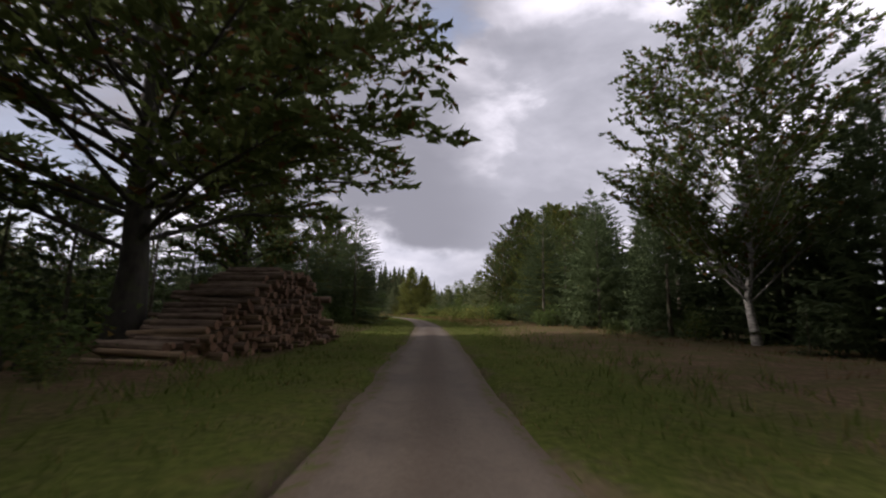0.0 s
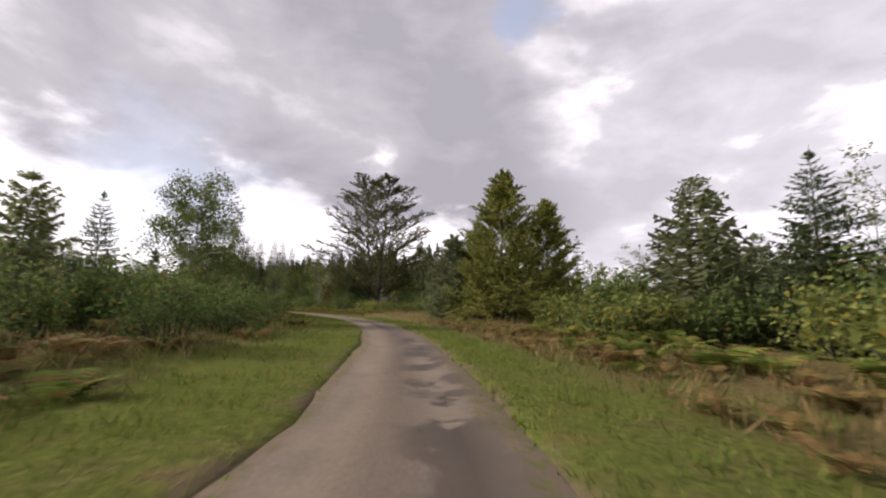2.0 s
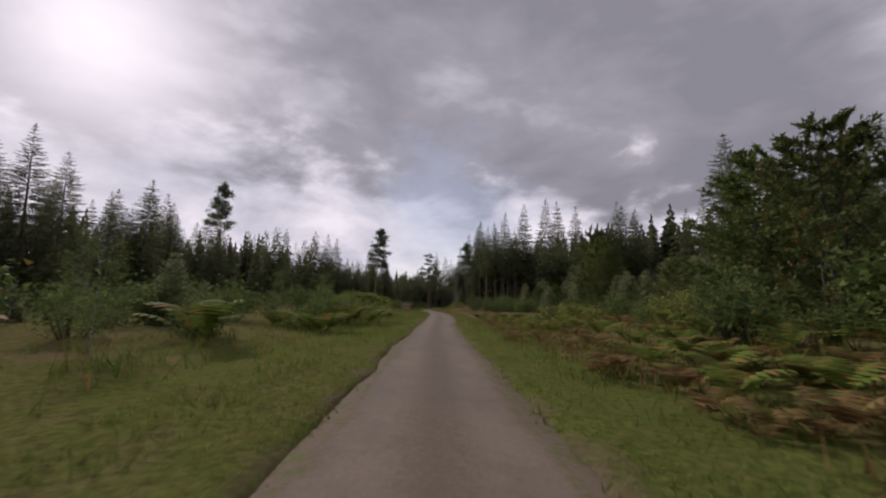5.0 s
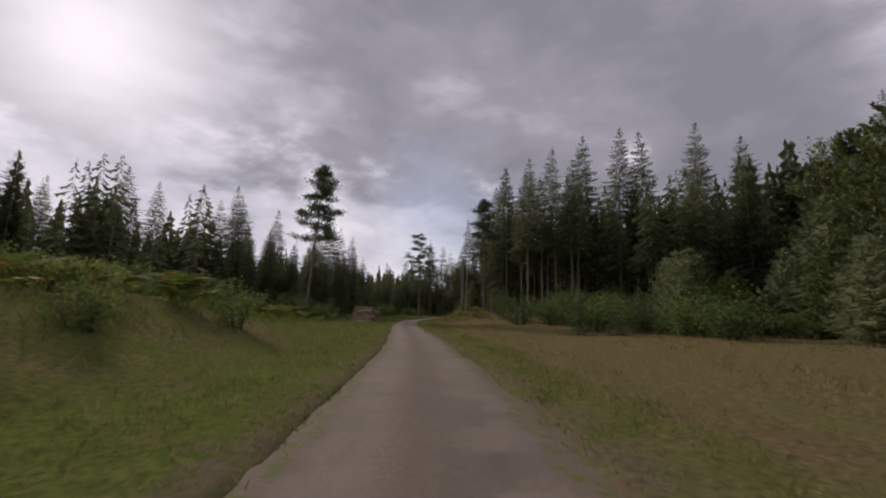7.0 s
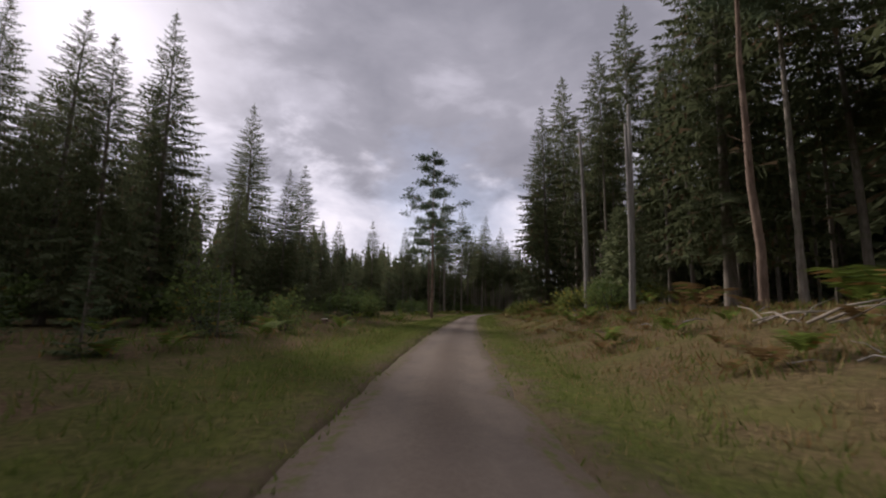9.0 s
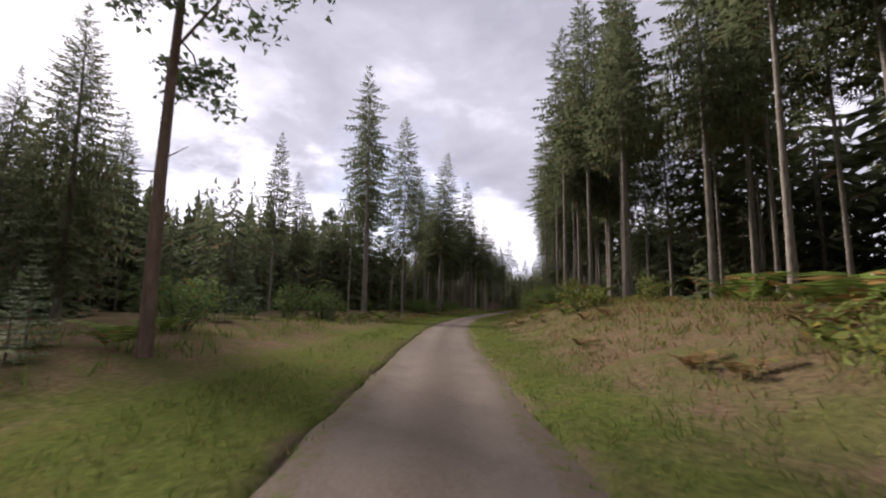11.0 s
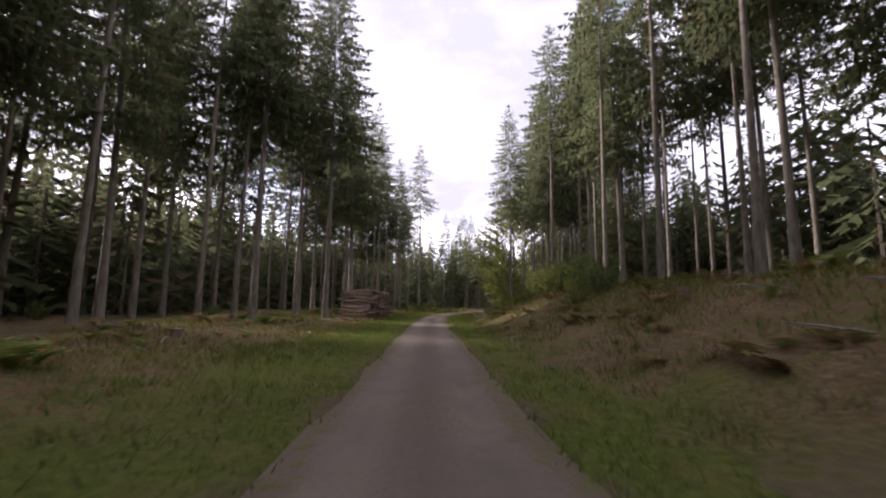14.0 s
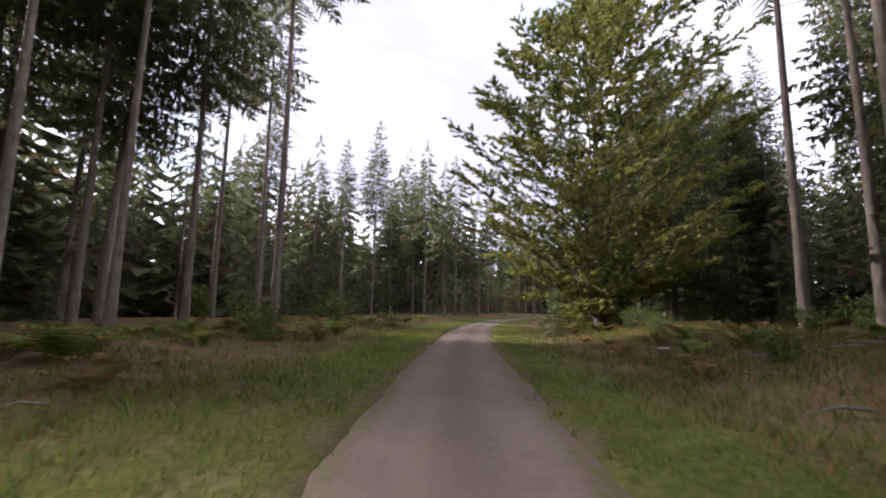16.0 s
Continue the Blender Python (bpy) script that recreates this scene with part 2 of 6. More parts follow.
def ground_material():
    m, n = material("forest_floor")
    place = n.add("ShaderNodeTexCoord").outputs["Object"]
    fine = n.noise(place, 9.0, 6.0, 0.7)
    mid = n.noise(place, 1.1, 5.0, 0.6)
    wide = n.noise(place, 0.16, 4.0, 0.55)
    grass = n.add("ShaderNodeAttribute")
    grass.attribute_name = "grass"
    dry = n.add("ShaderNodeAttribute")
    dry.attribute_name = "dry"
    litter = n.mix(n.ramp(fine, [(0.3, 0.0), (0.7, 1.0)]), (0.068, 0.048, 0.029), (0.215, 0.152, 0.092))
    litter = n.mix(n.ramp(mid, [(0.44, 0.0), (0.62, 0.75)]), litter, (0.090, 0.090, 0.036))
    green = n.mix(n.ramp(fine, [(0.3, 0.0), (0.7, 1.0)]), (0.048, 0.066, 0.016), (0.132, 0.150, 0.038))
    green = n.mix(n.ramp(mid, [(0.54, 0.0), (0.72, 0.6)]), green, (0.14, 0.105, 0.045))
    straw = n.mix(n.ramp(fine, [(0.3, 0.0), (0.7, 1.0)]), (0.072, 0.055, 0.026), (0.185, 0.142, 0.070))
    straw = n.mix(n.ramp(mid, [(0.48, 0.0), (0.66, 0.8)]), straw, (0.12, 0.115, 0.042))
    share = n.maths("ADD", grass.outputs["Fac"], n.maths("MULTIPLY", n.maths("SUBTRACT", n.maths("ADD", mid, wide), 1.0), 1.6), None, True)
    colour = n.mix(share, litter, green)
    share = n.maths("MULTIPLY", dry.outputs["Fac"], n.ramp(wide, [(0.30, 0.45), (0.55, 1.0)]))
    colour = n.mix(share, colour, straw)
    bare = n.add("ShaderNodeAttribute")
    bare.attribute_name = "bare"
    trodden = n.maths("ADD", bare.outputs["Fac"], n.maths("MULTIPLY", n.maths("SUBTRACT", n.maths("ADD", mid, n.noise(place, 3.5, 5.0, 0.65)), 1.05), 2.4), None, True)
    trodden = n.maths("MULTIPLY", trodden, n.ramp(bare.outputs["Fac"], [(0.02, 0.0), (0.3, 0.9)]))
    colour = n.mix(trodden, colour, n.mix(fine, (0.085, 0.062, 0.040), (0.175, 0.135, 0.095)))
    finish(n, colour, 0.95, n.maths("ADD", fine, n.maths("MULTIPLY", mid, 1.5)), 0.8, 0.08, specular=0.0)
    return m


def road_material():
    m, n = material("gravel_road")
    place = n.add("ShaderNodeTexCoord").outputs["Object"]
    uv = n.add("ShaderNodeAttribute")
    uv.attribute_name = "across"
    stones = n.add("ShaderNodeTexVoronoi")
    n.link(place, stones.inputs["Vector"])
    stones.inputs["Scale"].default_value = 26.0
    fine = n.noise(place, 22.0, 5.0, 0.7)
    mid = n.noise(place, 1.6, 5.0, 0.6)
    wide = n.noise(place, 0.22, 3.0, 0.5)
    colour = n.mix(n.ramp(fine, [(0.2, 0.0), (0.8, 1.0)]), (0.100, 0.080, 0.060), (0.188, 0.153, 0.118))
    colour = n.mix(n.maths("MULTIPLY", stones.outputs["Color"], 0.07), colour, (0.30, 0.27, 0.24))
    middle = n.ramp(n.maths("ADD", n.maths("ABSOLUTE", uv.outputs["Fac"]), n.maths("MULTIPLY", mid, 0.2)), [(0.14, 1.0), (0.36, 0.0)])
    colour = n.mix(n.maths("MULTIPLY", middle, 0.35), colour, (0.095, 0.072, 0.055))
    track = n.ramp(n.maths("ABSOLUTE", n.maths("SUBTRACT", n.maths("ABSOLUTE", uv.outputs["Fac"]), 0.52)), [(0.10, 1.0), (0.30, 0.0)])
    colour = n.mix(n.maths("MULTIPLY", track, 0.3), colour, (0.24, 0.20, 0.16))
    colour = n.mix(n.maths("MULTIPLY", n.ramp(mid, [(0.52, 0.0), (0.70, 1.0)]), 0.3), colour, (0.085, 0.070, 0.058))
    colour = n.mix(n.maths("MULTIPLY", n.ramp(wide, [(0.45, 0.0), (0.65, 1.0)]), 0.4), colour, (0.12, 0.10, 0.085))
    rim = n.ramp(n.maths("ADD", n.maths("ABSOLUTE", uv.outputs["Fac"]), n.maths("MULTIPLY", mid, 0.3)), [(0.90, 0.0), (1.10, 1.0)])
    colour = n.mix(n.maths("MULTIPLY", rim, 0.6), colour, n.mix(fine, (0.085, 0.062, 0.040), (0.175, 0.135, 0.095)))
    tufts = n.maths("MULTIPLY", rim, n.ramp(n.noise(place, 5.0, 5.0, 0.65), [(0.50, 0.0), (0.60, 0.8)]))
    colour = n.mix(tufts, colour, n.mix(fine, (0.05, 0.066, 0.018), (0.13, 0.145, 0.04)))
    wet = n.add("ShaderNodeAttribute")
    wet.attribute_name = "wet"
    damp = n.maths("MULTIPLY", wet.outputs["Fac"], n.ramp(n.noise(place, 0.9, 4.0, 0.6), [(0.47, 0.0), (0.53, 1.0)]))
    colour = n.mix(n.maths("MULTIPLY", damp, 0.8), colour, (0.055, 0.045, 0.036))
    rough = n.mix(damp, (0.95, 0.95, 0.95), (0.35, 0.35, 0.35))
    finish(n, colour, rough, n.maths("ADD", fine, mid), 0.35, 0.02, specular=0.06)
    return m


GROUND, ROAD = ground_material(), road_material()

# ---- the line of the road ----
line = [(0.6, -60.0), (0.3, -30.0)] + [(x, y) for _, x, y, _, _ in PATH]
x, y, turn = line[-1][0], line[-1][1], 14.8
for step in (11.0, 8.0, 4.0, -2.0, -9.0, -17.0, -25.0, -32.0, -38.0, -42.0, -45.0, -46.0):
    x, y = x - 11.6 * math.sin(radians(step)), y + 11.6 * math.cos(radians(step))
    line.append((x, y))
line = np.array(line)
stations = np.concatenate([[-2.0, -1.0], [t for t, *_ in PATH], 16.0 + 0.5 * np.arange(1, 13)])
# The same line in short steps, smoothed.
fine_t = np.linspace(-2.0, stations[-1], 900)
fine = np.stack([np.interp(fine_t, stations, line[:, 0]), np.interp(fine_t, stations, line[:, 1])], 1)
kernel = np.hanning(31) / np.hanning(31).sum()
for axis in (0, 1):
    padded = np.concatenate([2 * fine[0, axis] - fine[15:0:-1, axis], fine[:, axis], 2 * fine[-1, axis] - fine[-2:-17:-1, axis]])
    fine[:, axis] = np.convolve(padded, kernel, "valid")
tangent = np.gradient(fine, axis=0)
tangent /= np.linalg.norm(tangent, axis=1)[:, None]
side = np.stack([tangent[:, 1], -tangent[:, 0]], 1)  # to the right


def road_place(t, lateral):
    """The place beside the road at a station, so many metres to the right of its middle."""
    k = min(len(fine) - 1, max(0, int(round((t + 2.0) / (fine_t[1] - fine_t[0])))))
    return fine[k] + side[k] * lateral


def road_where(points):
    """Station and distance to the right of the road for many places."""
    points = np.asarray(points, float)
    t, lateral = np.empty(len(points)), np.empty(len(points))
    for a in range(0, len(points), 4000):
        some = points[a:a + 4000]
        d = ((some[:, None] - fine[None, ::3]) ** 2).sum(2)
        k = d.argmin(1) * 3
        t[a:a + 4000] = fine_t[k]
        off = ((some - fine[k]) * side[k]).sum(1)
        lateral[a:a + 4000] = np.sign(off) * np.sqrt(d.min(1))
    return t, lateral


def rise(a, b, v):
    v = np.clip((v - a) / (b - a), 0, 1)
    return v * v * (3 - 2 * v)


def wavy(x, y):
    return 0.5 * np.sin(0.21 * x + 1.3 * np.sin(0.13 * y)) + 0.3 * np.sin(0.47 * y + 0.8 + np.sin(0.31 * x)) + 0.2 * np.sin(1.1 * x + 0.9 * y)


def ground_height(points, hollow=False):
    points = np.asarray(points, float)
    t, lateral = road_where(points)
    right = np.interp(t, [-2, 3.6, 4.2, 5.8, 6.3, 8.5, 9.0, 10.2, 12.3, 13.0, 14.0, 14.5, 15.0, 15.5, 16.0, 17.0, 22], [0.2, 0.2, 0.6, 0.5, 0.1, 0.1, 1.3, 1.5, 1.6, 1.3, 1.9, 2.2, 1.9, 1.6, 0.9, 0.5, 0.4])
    left = np.interp(t, [-2, 6.6, 7.2, 7.7, 8.2, 22], [0.15, 0.3, 1.7, 1.5, 0.3, 0.25])
    z = right * rise(2.6, 8.5, lateral) + left * rise(3.5, 10.0, -lateral) * (1 - 0.8 * rise(15.0, 26.0, -lateral))
    z += 0.22 * wavy(points[:, 0], points[:, 1]) * rise(2.2, 9.0, abs(lateral)) + 0.04 * wavy(3 * points[:, 0], 3 * points[:, 1]) * rise(1.4, 2.6, abs(lateral))
    if hollow:  # under the road and its verges
        z -= 0.22 * (1 - rise(2.2, 4.4, abs(lateral)))
    far = np.linalg.norm(points - np.array([-110.0, 210.0]), axis=1)
    return z + 3.0 * rise(330, 900, far)


# ---- mesh helpers ----


def mesh_of(name, verts, faces, materials, indices=None, smooth=False):
    me = bpy.data.meshes.new(name)
    me.from_pydata([tuple(v) for v in verts], [], [tuple(f) for f in faces])
    for m in materials:
        me.materials.append(m)
    if indices is not None:
        me.polygons.foreach_set("material_index", indices)
    if smooth:
        me.polygons.foreach_set("use_smooth", [True] * len(me.polygons))
    me.update()
    return me


def soup(name, triangles, material):
    """A mesh of loose triangles, an array of n x 3 x 3."""
    v = np.ascontiguousarray(triangles, dtype=np.float32).reshape(-1, 3)
    me = bpy.data.meshes.new(name)
    me.vertices.add(len(v))
    me.vertices.foreach_set("co", v.ravel())
    me.loops.add(len(v))
    me.loops.foreach_set("vertex_index", np.arange(len(v), dtype=np.int32))
    me.polygons.add(len(v) // 3)
    me.polygons.foreach_set("loop_start", np.arange(0, len(v), 3, dtype=np.int32))
    me.materials.append(material)
    me.update(calc_edges=True)
    return me


def tube(points, radii, sides, verts, faces):
    """Adds a tapered limb along points to the lists."""
    points = np.asarray(points, float)
    ways = np.gradient(points, axis=0)
    start = len(verts)
    for p, w, r in zip(points, ways, radii):
        w = w / (np.linalg.norm(w) + 1e-9)
        u = np.cross(w, (0.31, 0.95, 0.05) if abs(w[1]) < 0.9 else (1, 0, 0))
        u /= np.linalg.norm(u)
        q = np.cross(w, u)
        for k in range(sides):
            a = 2 * math.pi * k / sides
            verts.append(p + r * (math.cos(a) * u + math.sin(a) * q))
    for i in range(len(points) - 1):
        for k in range(sides):
            a, b = start + i * sides + k, start + i * sides + (k + 1) % sides
            faces.append((a, b, b + sides, a + sides))
    faces.append(tuple(start + (len(points) - 1) * sides + k for k in range(sides)))


def leaf_cloud(rng, centres, spread, size, flat=0.6):
    """Loose leaf sprays round centres: pointed triangles that lie mostly level."""
    count = len(centres)
    c = centres + rng.normal(0, 1, (count, 3)) * np.asarray(spread)
    a = rng.uniform(0, 2 * math.pi, count)
    tilt = rng.normal(0, flat, count)
    u = np.stack([np.cos(a), np.sin(a), tilt], 1)
    u /= np.linalg.norm(u, axis=1)[:, None]
    w = rng.normal(0, 1, (count, 3))
    w[:, 2] *= 0.8
    w -= (w * u).sum(1)[:, None] * u
    w /= np.linalg.norm(w, axis=1)[:, None] + 1e-9
    s = size * rng.uniform(0.6, 1.35, count)[:, None]
    return np.stack([c - 0.5 * s * u - 0.33 * s * w, c + 0.62 * s * u, c - 0.35 * s * u + 0.42 * s * w], 1)

# ---- ground and road ----


def steps(low, high, centre_low, centre_high, fine_step, growth=1.22):
    """Grid lines: even between the two centres, wider and wider outside."""
    inner = list(np.arange(centre_low, centre_high + 0.01, fine_step))
    left, s, v = [], fine_step, centre_low
    while v > low:
        s *= growth
        v -= s
        left.append(v)
    right, s, v = [], fine_step, inner[-1]
    while v < high:
        s *= growth
        v += s
        right.append(v)
    return np.array(left[::-1] + inner + right)


def cover(me, t, lateral):
    """What grows on the ground: green grass along the road, dry grass in the open."""
    off = abs(lateral)
    verge = np.where(lateral < 0, np.interp(t, [-2, 2, 6, 9, 12, 20], [3.6, 4.4, 5.0, 4.0, 3.6, 3.2]), np.interp(t, [-2, 2, 6, 8.4, 9, 20], [4.0, 3.6, 3.4, 2.6, 2.4, 2.4]))
    grass = 1.0 - rise(0, 1, (off - verge + 0.4) / 1.7)
    opened = np.interp(t, [-2, 1.0, 1.6, 8.3, 9.2, 22], [0, 0.1, 0.55, 0.55, 0.0, 0.0])
    grass = np.maximum(grass, opened)
    dry = rise(0.0, 2.2, lateral - np.interp(t, [6.0, 6.4, 9.5, 10.5, 12.5, 13.0, 22], [3.0, 1.5, 1.5, 3.0, 3.0, 2.6, 2.6])) * np.interp(t, [-2, 1.0, 1.3, 2.2, 2.7, 3.6, 3.9, 5.9, 6.3, 7.2, 8.6, 9.6, 10.6, 12.0, 22], [0, 0, 0.8, 0.8, 1, 1, 0.3, 0.4, 0.6, 0.95, 0.95, 0.7, 0.4, 0.4, 0.5])
    dry = np.maximum(dry, rise(5, 8, -lateral) * np.interp(t, [-2, 1.2, 1.6, 2.6, 3.2, 6.2, 6.5, 7.0, 22], [0, 0, 0.5, 0.5, 0.1, 0.1, 0.6, 0.1, 0.0]))
    half = np.where(lateral < 0, road_half(t, -1), road_half(t, 1))
    bare = 1.0 - rise(0.0, np.interp(t, [-2, 6, 6.4, 9.5, 10.5, 22], [0.45, 0.45, 1.1, 1.0, 0.45, 0.45]), off - half)
    for name, values in (("grass", grass), ("dry", dry), ("bare", bare)):
        me.attributes.new(name, "FLOAT", "POINT").data.foreach_set("value", np.asarray(values, np.float32))


def build_verge(sign):
    """A strip of turf from the frayed edge of the gravel outwards."""
    rng = np.random.default_rng(20 + sign)
    keep = np.linspace(0, len(fine) - 1, 1500)
    k = np.arange(len(fine))
    mid = np.stack([np.interp(keep, k, fine[:, 0]), np.interp(keep, k, fine[:, 1])], 1)
    out = np.stack([np.interp(keep, k, side[:, 0]), np.interp(keep, k, side[:, 1])], 1)
    edge = road_half(np.interp(keep, k, fine_t), sign) - 0.06 + np.interp(np.arange(1500), np.arange(0, 1500, 3), rng.normal(0, 0.05, 500)) + np.interp(np.arange(1500), np.arange(0, 1500, 12), rng.normal(0, 0.04, 125))
    columns = []
    for extra, lift in ((0.0, -0.10), (0.10, 0.01), (0.3, 0.03), (0.7, 0.03), (1.3, 0.02), (2.0, 0.02), (2.8, 0.01), (3.8, -0.16)):
        p = mid + out * (sign * (edge + extra))[:, None]
        z = ground_height(p) + lift + rng.normal(0, 0.012, 1500) * (extra > 0)
        columns.append(np.column_stack([p, z]))
    verts = np.stack(columns, 1).reshape(-1, 3)
    w = len(columns)
    q = (np.arange(1499)[:, None] * w + np.arange(w - 1)[None]).ravel()
    faces = np.stack([q, q + 1, q + w + 1, q + w], 1) if sign > 0 else np.stack([q, q + w, q + w + 1, q + 1], 1)
    me = mesh_of("verge", verts.tolist(), faces.tolist(), [GROUND], smooth=True)
    cover(me, *road_where(verts[:, :2]))
    return tagged(new("verge", me), "strip of green turf along the gravel", "verge", kind="structure")


def road_half(t, sign):
    """Half the road's width to the left or the right at a station."""
    if sign < 0:
        return np.interp(t, [-2, 2, 6.2, 6.6, 7.5, 9, 16, 22], [1.0, 1.08, 1.08, 1.25, 1.14, 1.12, 1.05, 1.05])
    return np.interp(t, [-2, 1, 2.4, 3.2, 6.0, 6.4, 7.0, 7.6, 9, 16, 22], [0.98, 1.02, 1.34, 1.36, 1.14, 1.55, 1.55, 1.28, 1.06, 1.1, 1.08])


def build_ground():
    gx, gy = steps(-2600, 2400, -330, 90, 2.6), steps(-2200, 2800, -40, 520, 2.6)
    px, py = np.meshgrid(gx, gy)
    points = np.stack([px.ravel(), py.ravel()], 1)
    z = ground_height(points, True)
    t, lateral = road_where(points)
    w, h = len(gx), len(gy)
    k = (np.arange(h - 1)[:, None] * w + np.arange(w - 1)[None]).ravel()
    faces = np.stack([k, k + 1, k + w + 1, k + w], 1)
    verts = np.column_stack([points, z])
    me = mesh_of("ground", verts.tolist(), faces.tolist(), [GROUND], smooth=True)
    cover(me, t, lateral)
    return tagged(new("ground", me), "grassy forest floor with brown leaf litter", "ground", kind="structure")


def build_road():
    """A strip of gravel with two wheel tracks and frayed edges, a little over the ground."""
    rng = np.random.default_rng(4)
    across = np.array([-1.2, -1.0, -0.8, -0.52, -0.25, 0.0, 0.25, 0.52, 0.8, 1.0, 1.2])
    drop = np.array([-0.05, -0.01, 0.02, -0.01, 0.025, 0.04, 0.025, -0.01, 0.02, -0.01, -0.05])
    keep = np.linspace(0, len(fine) - 1, 1500)
    k = np.arange(len(fine))
    mid = np.stack([np.interp(keep, k, fine[:, 0]), np.interp(keep, k, fine[:, 1])], 1)
    out = np.stack([np.interp(keep, k, side[:, 0]), np.interp(keep, k, side[:, 1])], 1)
    t = np.interp(keep, k, fine_t)
    half_l, half_r = road_half(t, -1), road_half(t, 1)
    ragged = [np.interp(np.arange(1500), np.arange(0, 1500, 2), rng.normal(0, 0.06, 750)) for _ in range(2)]
    verts, values = [], []
    for a, d in zip(across, drop):
        half = (half_l + ragged[0]) if a < 0 else (half_r + ragged[1])
        p = mid + out * (a * half)[:, None]
        bump = np.interp(np.arange(1500), np.arange(0, 1500, 5), rng.normal(0, 0.010, 300))
        verts.append(np.column_stack([p, d + bump * (abs(a) < 1.05)]))
        values.append(np.full(1500, a))
    verts = np.stack(verts, 1).reshape(-1, 3)
    values = np.stack(values, 1).ravel()
    w = len(across)
    k = (np.arange(1499)[:, None] * w + np.arange(w - 1)[None]).ravel()
    faces = np.stack([k, k + 1, k + w + 1, k + w], 1)
    me = mesh_of("road", verts.tolist(), faces.tolist(), [ROAD], smooth=True)
    me.attributes.new("across", "FLOAT", "POINT").data.foreach_set("value", np.asarray(values, np.float32))
    # Damp hollows in the wheel track on the bend, and some where the road widens.
    when = np.repeat(t, w)
    wet = np.interp(when, [1.9, 2.15, 2.9, 3.2, 6.4, 6.7, 7.0, 7.3], [0, 1, 1, 0, 0, 0.45, 0.45, 0]) * rise(0.55, 0.2, abs(values - 0.45)) + 0.3 * rise(0.3, 0.1, abs(abs(values) - 0.52))
    me.attributes.new("wet", "FLOAT", "POINT").data.foreach_set("value", np.asarray(wet, np.float32))
    return tagged(new("road", me), "narrow grey-brown gravel forest road with worn wheel tracks", "road", kind="structure")


build_ground()
build_road()
build_verge(-1)
build_verge(1)

# ---- plants: meshes ----


def stem_mesh(name, points, radii, sides, material, twigs=()):
    verts, faces = [], []
    tube(points, radii, sides, verts, faces)
    for p, r, s in twigs:
        tube(p, r, s, verts, faces)
    return mesh_of(name, verts, faces, [material], smooth=True)


